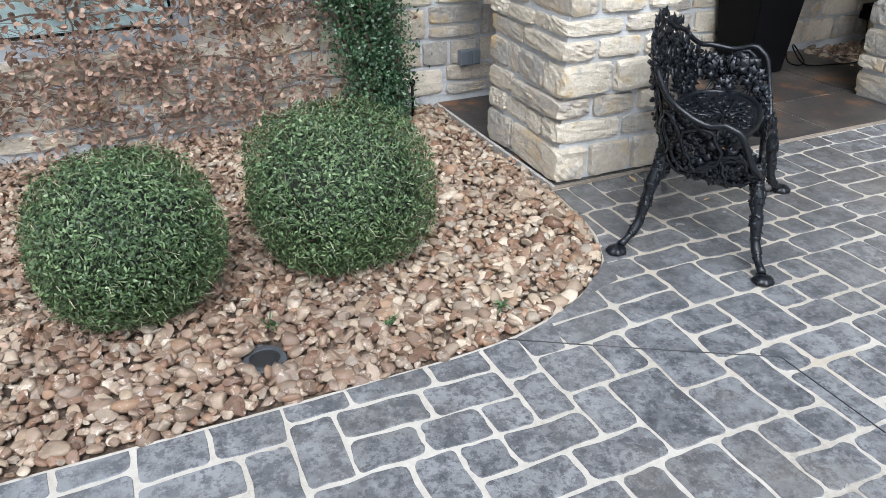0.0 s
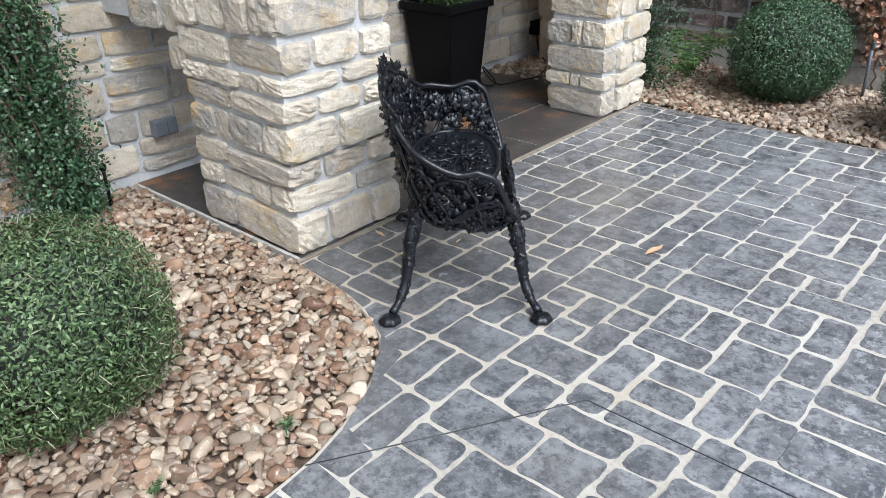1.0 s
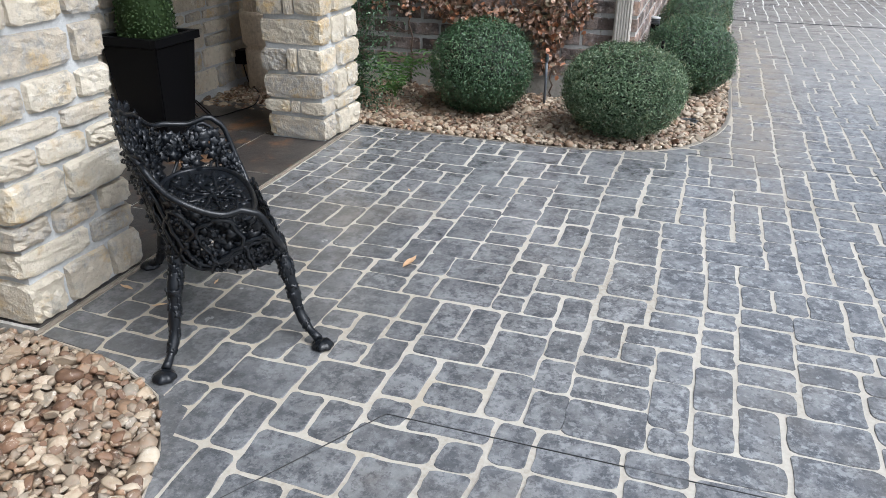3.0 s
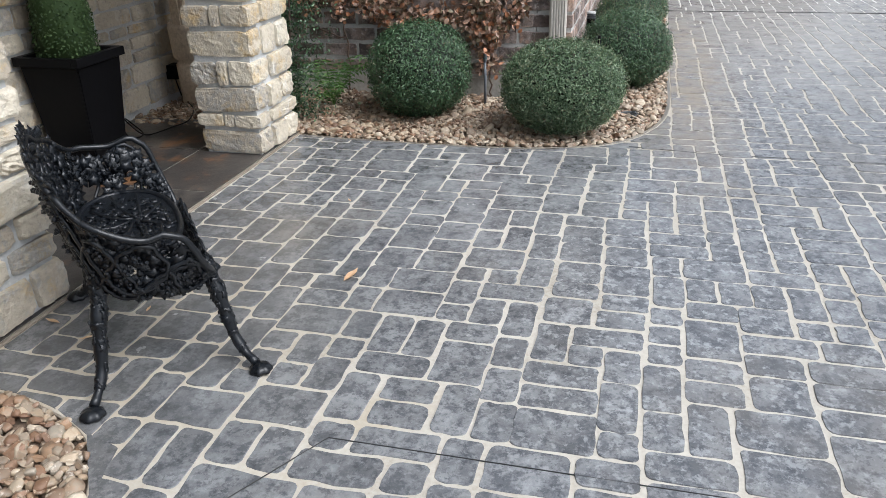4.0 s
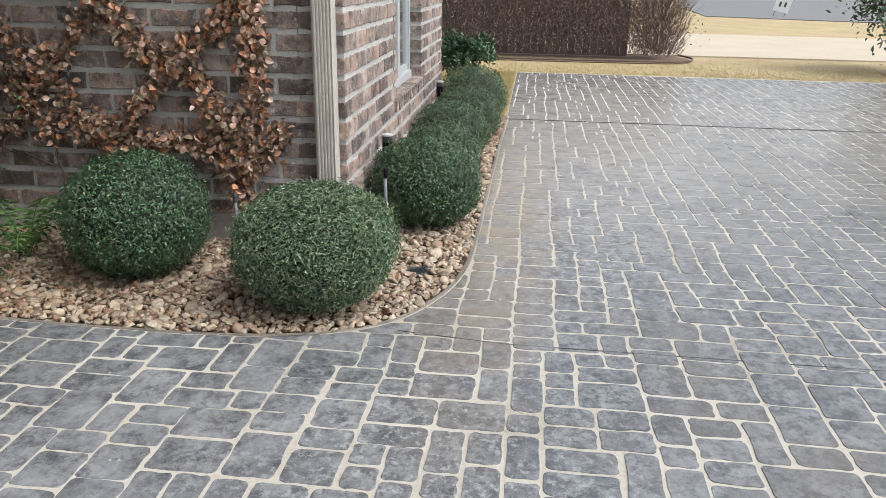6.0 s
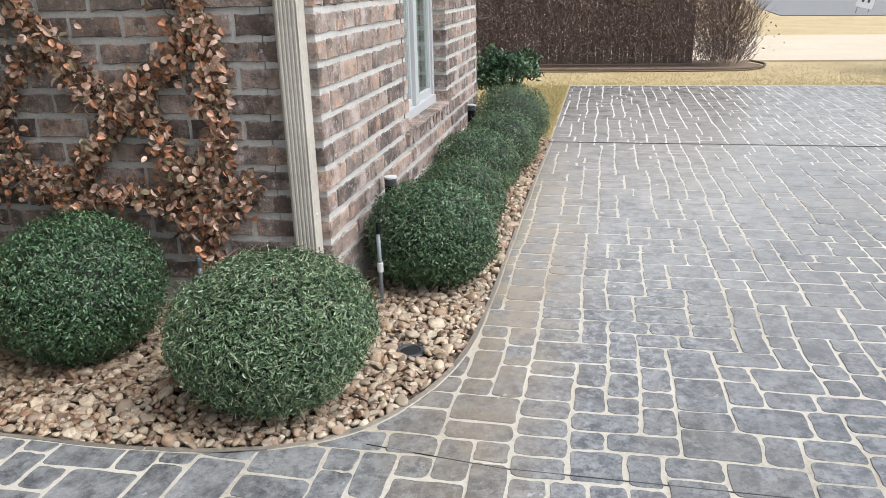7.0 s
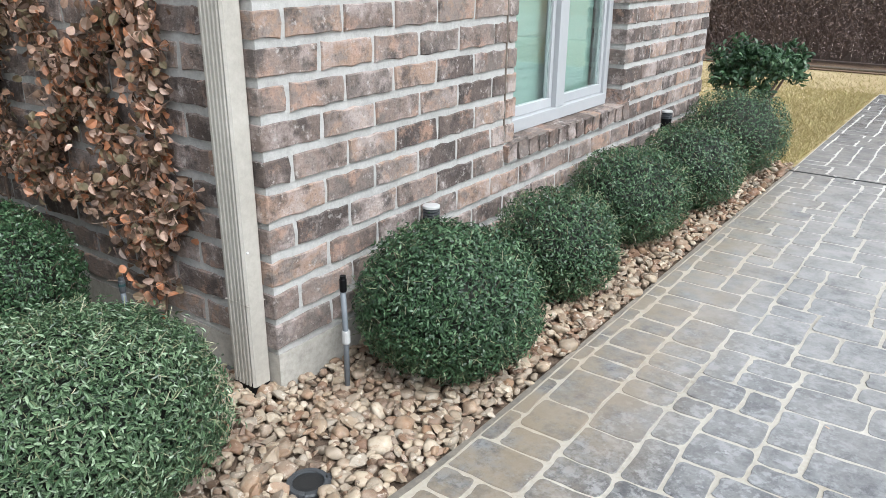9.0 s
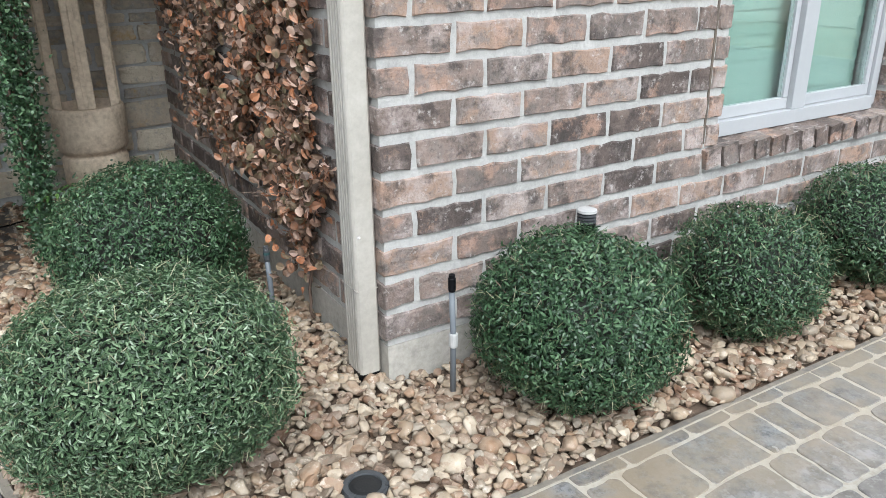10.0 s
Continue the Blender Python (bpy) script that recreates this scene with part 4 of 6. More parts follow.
LIGHT, DARK = "rounded green clipped bush standing in river rocks", "rounded dark green clipped holly bush on river rocks"
bush("bush", 0.275, 2.45, 0.285, 0.29, 0.50, 1, M["leaf_light"], LIGHT, "bushes in the west bed", 28000, 0.0172, tuck=0.08, square=2.6, slim=0.38, shoots=1200)
bush("bush", 0.975, 2.515, 0.308, 0.308, 0.525, 2, M["leaf_light"], LIGHT, "bushes in the west bed", 31000, 0.0172, tuck=0.07, square=2.9, slim=0.38, shoots=1300)
bush("bush", 5.175, 2.03, 0.352, 0.33, 0.60, 3, M["leaf_dark"], DARK, "bushes round the house corner", 29000, 0.0195, shoots=500)
bush("bush", 4.965, 1.075, 0.385, 0.365, 0.535, 4, M["leaf_mid"], "broad green clipped bush with twiggy top on river rocks", "bushes round the house corner", 42000, 0.0182, tuck=0.2, waist=0.5, oval=True, shoots=3000, slim=0.33)
bush("bush", 6.185, 0.75, 0.325, 0.31, 0.52, 5, M["leaf_dark"], DARK, "bushes along the brick wall", 29000, 0.0205)
bush("bush", 7.00, 0.755, 0.275, 0.27, 0.46, 6, M["leaf_dark"], DARK, "bushes along the brick wall", 16800, 0.0193)
bush("bush", 7.86, 0.785, 0.325, 0.30, 0.48, 7, M["leaf_dark"], DARK, "bushes along the brick wall", 15399, 0.0202)
bush("bush", 8.62, 0.72, 0.34, 0.30, 0.495, 8, M["leaf_dark"], DARK, "bushes along the brick wall", 12600, 0.0210)
bush("bush", 9.58, 0.745, 0.43, 0.345, 0.57, 9, M["leaf_dark"], DARK, "bushes along the brick wall", 12600, 0.0227)

# ---- shrub on bare stems at the far corner ----
rg = np.random.default_rng(40)
sh = thing("shrub", (10.75, 0.97, -0.012), "dark glossy shrub on bare stems in the lawn", "shrub")
bm = bmesh.new()
for i in range(6):
    a = i * 1.05
    tube(bm, [(0.05 * math.cos(a), 0.05 * math.sin(a), -0.02), (0.09 * math.cos(a), 0.09 * math.sin(a), 0.2), (0.28 * math.cos(a), 0.26 * math.sin(a), 0.55)], [0.02, 0.016, 0.008], 6)
part("stem", bm, M["twig"], sh)
n = 3400
d = unit(rg.normal(size=(n, 3)))
knots = unit(rg.normal(size=(46, 3))) * np.array([0.36, 0.36, 0.20]) * rg.uniform(0.5, 1.05, (46, 1)) + np.array([0, 0, 0.62])
P = knots[rg.integers(0, 46, n)] + d * rg.uniform(0.01, 0.085, (n, 1))
link("crown", leaf_mesh("crown", P, d, rg.uniform(0.045, 0.075, n), rg.uniform(0.018, 0.028, n), rg), M["leaf_dark"], sh, kind="stuff")

# ---- hedge, board fence and twiggy shrub at the far side ----
hd = thing("hedge", (17.2, 1.2, -0.02), "tall brown half-bare winter hedge", "hedge")
n = 60000
P = np.stack([rg.normal(scale=0.22, size=n).clip(-0.5, 0.5), rg.uniform(-3.25, 3.6, n), rg.beta(1.3, 1.0, n) * 2.3 + 0.05], 1)
N = unit(np.stack([-np.ones(n), rg.normal(scale=0.3, size=n), rg.normal(scale=0.3, size=n)], 1))
link("leaves", leaf_mesh("leaves", P, N, rg.uniform(0.022, 0.042, n), rg.uniform(0.016, 0.026, n), rg, hang=0.3), M["hedge_leaf"], hd, kind="stuff")
n = 1500
A = np.stack([rg.normal(scale=0.1, size=n), rg.uniform(-3.15, 3.6, n), rg.uniform(0, 1.5, n)], 1)
B = A + np.stack([rg.normal(scale=0.2, size=n), rg.normal(scale=0.22, size=n), rg.uniform(0.4, 0.9, n)], 1)
link("branch_tangle", stick_mesh("branch_tangle", A, B, 0.006, 0.002), M["hedge_leaf"], hd, kind="stuff")
fence = thing("board_fence", (17.5, 1.4, -0.03), "weathered brown board fence behind the hedge", "fence")
for i in range(48):
    bm = bmesh.new()
    y0 = -3.04 + i * 0.145
    box(bm, -0.01, 0.012, y0, y0 + 0.14, 0, 1.85 + 0.01 * math.sin(i * 7), 0.002)
    part("board", bm, M["fence_wood"], fence)
for z in (0.4, 1.5):
    bm = bmesh.new()
    box(bm, 0.0125, 0.055, -3.04, 3.9, z, z + 0.09)
    part("rail", bm, M["fence_wood"], fence)
tw = thing("bare_shrub", (17.4, -2.2, -0.02), "bare twiggy shrub with pinkish twigs at the hedge end", "shrub")
n = 2600
a = rg.uniform(0, 6.28, n)
h = rg.uniform(0, 1.45, n)
rad = 0.55 * np.sqrt(np.maximum(0.05, 1 - ((h - 0.6) / 0.95) ** 2))
A = np.stack([rad * np.cos(a) * rg.random(n), rad * np.sin(a) * rg.random(n), h], 1)
B = A + np.stack([np.cos(a) * 0.14 + rg.normal(scale=0.06, size=n), np.sin(a) * 0.14 + rg.normal(scale=0.06, size=n), rg.uniform(0.12, 0.34, n)], 1) * rg.uniform(0.5, 1.1, (n, 1))
link("twig_tangle", stick_mesh("twig_tangle", A, B, 0.0045, 0.0015), M["hedge_leaf"], tw, kind="stuff")
n = 1600
P = np.stack([rg.normal(scale=0.28, size=n), rg.normal(scale=0.28, size=n), rg.uniform(0.15, 1.9, n)], 1)
link("leaves", leaf_mesh("leaves", P, unit(rg.normal(size=(n, 3))), rg.uniform(0.04, 0.07, n), rg.uniform(0.02, 0.03, n), rg), M["hedge_leaf"], tw, kind="stuff")

# ---- tree at the far right ----
tree = thing("tree", (16.0, -6.35, -0.03), "dark broad-leaved evergreen tree with low limbs", "tree")
bm = bmesh.new()
tube(bm, [(0, 0, -0.05), (0.02, 0, 0.3), (-0.03, 0.03, 1.0), (0, 0, 2.4)], [0.15, 0.11, 0.09, 0.05], 10)
part("trunk", bm, M["twig"], tree)
cl = []
for i in range(16):
    a, z = i * 2.4, 0.55 + 0.13 * i
    e = Vector((math.cos(a) * (1.25 - 0.04 * i), math.sin(a) * (1.25 - 0.04 * i), z + 0.12))
    bm = bmesh.new()
    tube(bm, [(0, 0, z - 0.1), (e.x * 0.5, e.y * 0.5, z + 0.14), tuple(e)], [0.035, 0.022, 0.008], 6)
    part("limb", bm, M["twig"], tree)
    for k in range(7):
        cl.append(e * 1.0 * (0.45 + 0.09 * k) + Vector((0, 0, z * (0.55 - 0.09 * k))) + Vector(rg.normal(scale=0.1, size=3)))
C = np.array([tuple(c) for c in cl])
n = 5000
P = C[rg.integers(0, len(C), n)] + rg.normal(scale=0.16, size=(n, 3))
link("crown", leaf_mesh("crown", P, unit(rg.normal(size=(n, 3)) + [0, 0, 0.6]), rg.uniform(0.08, 0.13, n), rg.uniform(0.03, 0.05, n), rg), M["leaf_dark"], tree, kind="stuff")

# ---- climbers trained on the brick wall ----
def climber(name, strands, wall, to_world, per_m, size, mat, label, seed, thick=0.05, group="", stem=0.006, twigs=14, reach=0.05, bare=0.0):
    rg = np.random.default_rng(seed)
    th = thing(name, to_world(strands[0][0][0], 0.0, 0.0), label, "climber", group)
    inv = th.matrix_world.inverted()
    P = []
    for st in strands:
        pts = smooth_line(st, 0.04)
        bm = bmesh.new()
        q = [to_world(u + rg.normal(scale=0.008), 0.02 + 0.012 * math.sin(i * 0.9), z + rg.normal(scale=0.006)) for i, (u, z) in enumerate(pts)]
        tube(bm, q, [stem] * len(q), 6)
        s = part("stem", bm, M["twig"], th)
        s.matrix_parent_inverse = inv
        length = 0.04 * len(pts)
        m = int(per_m * length)
        i = rg.integers(0, len(pts), m)
        base = np.array([pts[k] for k in i])
        base = base[base[:, 1] > bare]
        m = len(base)
        if not m:
            continue
        clump = np.array([0.55 + 0.75 * noise.noise(Vector((b[0] * 6, b[1] * 6, seed))) for b in base])
        spread = thick * (0.7 + np.maximum(clump, 0))
        base = base + rg.normal(size=(m, 2)) * spread[:, None]
        dep = np.abs(rg.normal(scale=0.055, size=m)) + 0.008
        P.append(np.array([to_world(b[0], e, b[1]) for b, e in zip(base, dep)]))
    P = np.concatenate(P)
    out = np.array(to_world(0, 1, 0)) - np.array(to_world(0, 0, 0))
    n = len(P)
    N = unit(out[None] + rg.normal(scale=0.5, size=(n, 3)))
    me = leaf_mesh("leaves", P, N, size * rg.uniform(0.6, 1.25, n), size * 0.76 * rg.uniform(0.75, 1.2, n), rg, out=0.15, hang=0.55, droop=0.25, oval=True)
    ob = link("leaves", me, mat, th, kind="stuff")
    ob.matrix_parent_inverse = inv
    # thin side twigs
    m = n // twigs
    A = P[rg.choice(n, m)]
    B = A + rg.normal(scale=reach, size=(m, 3)) * np.array([1, 0.4, 0.6])
    ob = link("twig_tangle", stick_mesh("twig_tangle", A, B, 0.002, 0.001), M["twig"], th, kind="stuff")
    ob.matrix_parent_inverse = inv
    return th


on_brick = lambda u, d, z: (WALL_X - 0.012 - d, u, z)
climber("climber", [
    [(1.65, 0.02), (1.66, 0.33), (1.65, 0.48), (1.65, 0.61), (1.56, 0.8), (1.57, 1.03), (1.54, 1.19), (1.6, 1.3), (1.66, 1.5), (1.85, 1.75)],
    [(1.65, 0.45), (1.74, 0.49), (1.81, 0.55), (1.98, 0.58), (2.25, 0.55), (2.39, 0.53), (2.52, 0.61)],
    [(2.41, 0.62), (2.26, 0.69), (2.14, 0.82), (1.99, 0.99), (1.89, 1.07), (1.75, 1.16), (1.64, 1.33)],
    [(1.65, 0.61), (1.7, 0.69), (1.82, 0.78), (1.87, 0.9), (1.98, 0.95), (2.12, 1.04), (2.22, 1.14), (2.35, 1.3), (2.5, 1.5)],
    [(1.43, 0.65), (1.55, 0.52), (1.66, 0.44)]], "brick", on_brick, 820, 0.038, M["autumn"], "climber with copper-brown autumn leaves trained on brick", 61, thick=0.027, bare=0.22)
climber("climber", [
    [(2.72, 0.02), (2.70, 0.4), (2.72, 0.62), (2.60, 0.70), (2.42, 0.62)],
    [(2.72, 0.62), (2.85, 0.78), (2.95, 0.93), (3.1, 1.02), (3.3, 1.1)],
    [(2.52, 0.62), (2.62, 0.8), (2.75, 0.98), (2.88, 1.1), (3.0, 1.3)],
    [(2.35, 1.28), (2.5, 1.12), (2.68, 0.95), (2.8, 0.8), (2.95, 0.62), (3.05, 0.46)],
    [(2.72, 0.4), (2.9, 0.45), (3.1, 0.5)]], "brick", on_brick, 430, 0.034, M["autumn"], "sparser climber with copper-brown leaves trained on brick", 62, thick=0.03, bare=0.56)

# ---- withered climbers on the stone wall ----
on_stone = lambda u, d, z: (u, BACK_Y - 0.03 - d, z)
rs = random.Random(8)
for bx, sd in ((-1.35, 71), (-0.55, 72), (0.25, 73), (0.98, 74)):
    st = [[(bx, 0.0), (bx + 0.02, 0.25), (bx - 0.03, 0.6), (bx + 0.03, 1.0), (bx, 1.5)]]
    for k in range(9):
        z = 0.12 + 0.13 * k
        for s in (-1, 1):
            st.append([(bx, z), (bx + s * 0.18, z + rs.uniform(-0.03, 0.1)), (bx + s * rs.uniform(0.3, 0.48), z + rs.uniform(-0.06, 0.16))])
    climber("withered_climber", st, "stone", on_stone, 215, 0.031, M["withered"], "withered climber with pale brown leaves on bare twigs", sd, thick=0.07, group="withered climbers on the stone wall", stem=0.0045, twigs=3, reach=0.075)

# ---- upright evergreen climbers ----
def upright(name, x, y, width, height, seed, lean, label, stems=9, leaves=3800, deep=0.10):
    rg = np.random.default_rng(seed)
    th = thing(name, (x, y, 0.0), label, "climber")
    P, A, B = [], [], []
    for i in range(stems):
        u = (i / (stems - 1) - 0.5)
        e = Vector((lean + u * width * 1.25, rg.normal(scale=deep * 0.5), height * rg.uniform(0.8, 1.0)))
        pts = [(u * width * 0.35, rg.normal(scale=0.02), -0.03), (u * width * 0.75 + lean * 0.3, rg.normal(scale=deep * 0.3), e.z * 0.4), tuple(e)]
        bm = bmesh.new()
        tube(bm, smooth_line(pts, 0.1), 0.006, 6)
        part("stem", bm, M["twig"], th)
        line = np.array(smooth_line(pts, 0.02))
        m = leaves // stems
        k = rg.integers(0, len(line), m)
        P.append(line[k] + rg.normal(size=(m, 3)) * np.array([0.10 * width + 0.012, deep * 0.5, 0.02]))
    P = np.concatenate(P)
    P = P[P[:, 2] > 0.04]
    N = unit(rg.normal(size=P.shape) + np.array([0, -0.7, 0.4]))
    n = len(P)
    link("foliage", leaf_mesh("foliage", P, N, rg.uniform(0.017, 0.030, n), rg.uniform(0.009, 0.014, n), rg, out=0.3), M["leaf_dark"], th, kind="stuff")
    return th


upright("evergreen_climber", 1.585, 3.70, 0.38, 1.75, 81, -0.30, "upright small-leaved evergreen climber against limestone", 14, 21000)
upright("evergreen_climber", 4.87, 2.90, 0.12, 1.8, 82, 0.0, "upright small-leaved evergreen climber beside the column", 12, 14000, 0.27)

# ---- fern ----
fern = thing("fern", (5.2, 2.66, 0.0), "small bright green fern among river rocks", "fern")
rg = np.random.default_rng(91)
for i in range(19):
    a = i * 2.4
    l = rg.uniform(0.22, 0.40)
    up = rg.uniform(0.6, 1.6)
    rib = [Vector((math.cos(a) * l * t, math.sin(a) * l * t, 0.02 + l * up * t * (1.75 - 1.25 * t))) for t in np.linspace(0, 1, 22)]
    V, F, Lp = [], [], []
    for k in range(21):
        d0 = (rib[k + 1] - rib[k]).cross(Vector((0, 0, 1))).normalized() * 0.002
        b = len(V)
        V += [tuple(rib[k] - d0), tuple(rib[k + 1] - d0), tuple(rib[k + 1] + d0), tuple(rib[k] + d0)]
        F.append(4)
        Lp += [b, b + 1, b + 2, b + 3]
    for k in range(3, 21, 2):
        p, d = rib[k], (rib[k + 1] - rib[k - 1]).normalized()
        s = d.cross(Vector((0, 0, 1))).normalized()
        wd = 0.070 * math.sin(math.pi * (k + 0.5) / 23) * rg.uniform(0.85, 1.1)
        for sg in (-1, 1):
            # a narrow leaflet that bends down at its tip
            b = len(V)
            e = p + s * sg * wd + d * 0.016 - Vector((0, 0, 0.014))
            q = p + s * sg * wd * 0.5 + d * 0.008
            V += [tuple(p), tuple(q - d * 0.009), tuple(e), tuple(q + d * 0.009)]
            F.append(4)
            Lp += [b, b + 1, b + 2, b + 3]
    link("frond", array_mesh("frond", np.array(V), F, Lp), M["fern"], fern)

# ---- fallen leaves ----
def fallen_leaf(x, y, s, rz, z=0.006):
    bm = bmesh.new()
    pts = [(-1, 0, 0.05), (-0.5, 0.28, 0.12), (0.1, 0.36, 0.16), (0.6, 0.2, 0.1), (1, 0, 0.2), (0.6, -0.22, 0.08), (0.1, -0.36, 0.14), (-0.5, -0.26, 0.1)]
    c = bm.verts.new((0, 0, 0.02))
    vs = [bm.verts.new(p) for p in pts]
    for a, b in zip(vs, vs[1:] + vs[:1]):
        bm.faces.new((c, a, b))
    for v in bm.verts:
        v.co = (v.co.x * s, v.co.y * s * 0.75, v.co.z * s * 0.8)
    ob = part("fallen_leaf", bm, M["dry_leaf"])
    ob.matrix_world = pose(x, y, z, 0, 0, rz)
    return tagged(ob, "dry curled tan leaf lying on the paving", "leaf", "fallen leaves")


for q in ((2.852, 1.664, 0.055, -10), (2.30, 2.59, 0.035, 80), (2.23, 2.39, 0.03, 130), (2.45, 2.30, 0.02, 10), (6.55, -0.45, 0.011, 60), (3.6, 1.95, 0.018, 40)):
    fallen_leaf(*q)

# ---- leaf litter near the walls ----
for nm, x0, x1, y0, y1, n in (("west", -1.6, 1.6, 2.85, 3.86, 1500), ("corner", 4.75, 5.64, 1.5, 3.8, 700), ("middle", -1.0, 0.75, 2.02, 2.9, 1500)):
    P = np.stack([rg.uniform(x0, x1, n), y0 + (y1 - y0) * rg.beta(2.2, 1.0, n), rg.uniform(0.02, 0.045, n)], 1)
    N = unit(rg.normal(scale=0.35, size=(n, 3)) + [0, 0, 1])
    ob = link("leaf_litter", leaf_mesh("leaf_litter", P, N, rg.uniform(0.025, 0.05, n), rg.uniform(0.012, 0.022, n), rg), M["litter"], kind="stuff")
    tagged(ob, "scattered dry brown leaf litter on the rocks", "leaf litter")

# ---- small weeds in the west bed ----
for x, y, k in ((0.95, 1.98, 1), (1.30, 1.92, 2), (0.62, 2.12, 3)):
    wd = thing("weed", (x, y, 0.01), "tiny green weed sprouting between river rocks", "weed", "weeds in the west bed")
    m = 26
    P = rg.normal(scale=0.008, size=(m, 3)) * [1, 1, 0.3] + [0, 0, 0.02]
    link("leaves", leaf_mesh("leaves", P, unit(rg.normal(scale=0.5, size=(m, 3)) + [0, 0, 1]), rg.uniform(0.015, 0.032, m), rg.uniform(0.006, 0.01, m), rg, out=0.5), M["leaf_light"], wd, kind="stuff")

# ---- short dry blades along the near edge of the far lawn ----
n = 15000
A = np.stack([14.11 + rg.exponential(0.9, n), rg.uniform(-6.5, 4.0, n), np.full(n, -0.06)], 1)
B = A + np.stack([rg.normal(scale=0.02, size=n), rg.normal(scale=0.02, size=n), rg.uniform(0.015, 0.035, n)], 1)
tagged(link("grass_blades", stick_mesh("grass_blades", A, B, 0.003, 0.001), M["grass_blade"], kind="stuff"), "short dry straw-coloured grass blades", "grass")

n = 22000
A = np.stack([rg.uniform(10.08, 14.05, n), 0.43 + rg.exponential(1.1, n).clip(0, 6), np.full(n, -0.014)], 1)
B = A + np.stack([rg.normal(scale=0.022, size=n), rg.normal(scale=0.022, size=n), rg.uniform(0.012, 0.04, n)], 1)
tagged(link("grass_blades", stick_mesh("grass_blades", A, B, 0.0032, 0.001), M["grass_blade"], kind="stuff"), "dry yellow-green grass blades beside the driveway", "grass")

# ---- cast iron chair ----
def lobed_leaf(bm, at, normal, way, s, lobes=5):
    """A small solid cast leaf: pointed lobes, a raised rib in each, a sunk middle."""
    n = Vector(normal).normalized()
    d = (Vector(way) - n * Vector(way).dot(n)).normalized()
    e = n.cross(d)
    at = Vector(at)
    top, low = bm.verts.new(at + n * s * 0.06), bm.verts.new(at - n * s * 0.16)
    rim, mid = [], []
    for k in range(lobes * 2):
        a = math.pi * k / lobes
        tip = k % 2 == 0
        ray = d * math.cos(a) + e * math.sin(a) * 0.88
        rim.append(bm.verts.new(at + ray * s * (1.0 if tip else 0.54) - n * s * (0.14 if tip else 0.06)))
        mid.append(bm.verts.new(at + ray * s * 0.5 + n * s * (0.18 if tip else 0.0)))
    m = len(rim)
    for k in range(m):
        j = (k + 1) % m
        for f in ((top, mid[k], mid[j]), (mid[k], rim[k], rim[j], mid[j]), (low, rim[j], rim[k])):
            bm.faces.new(f).smooth = True


def bead(bm, at, s):
    m = Matrix.Translation(at) @ Matrix.Diagonal((s, s, s, 1))
    bmesh.ops.create_icosphere(bm, subdivisions=1, radius=1.0, matrix=m)


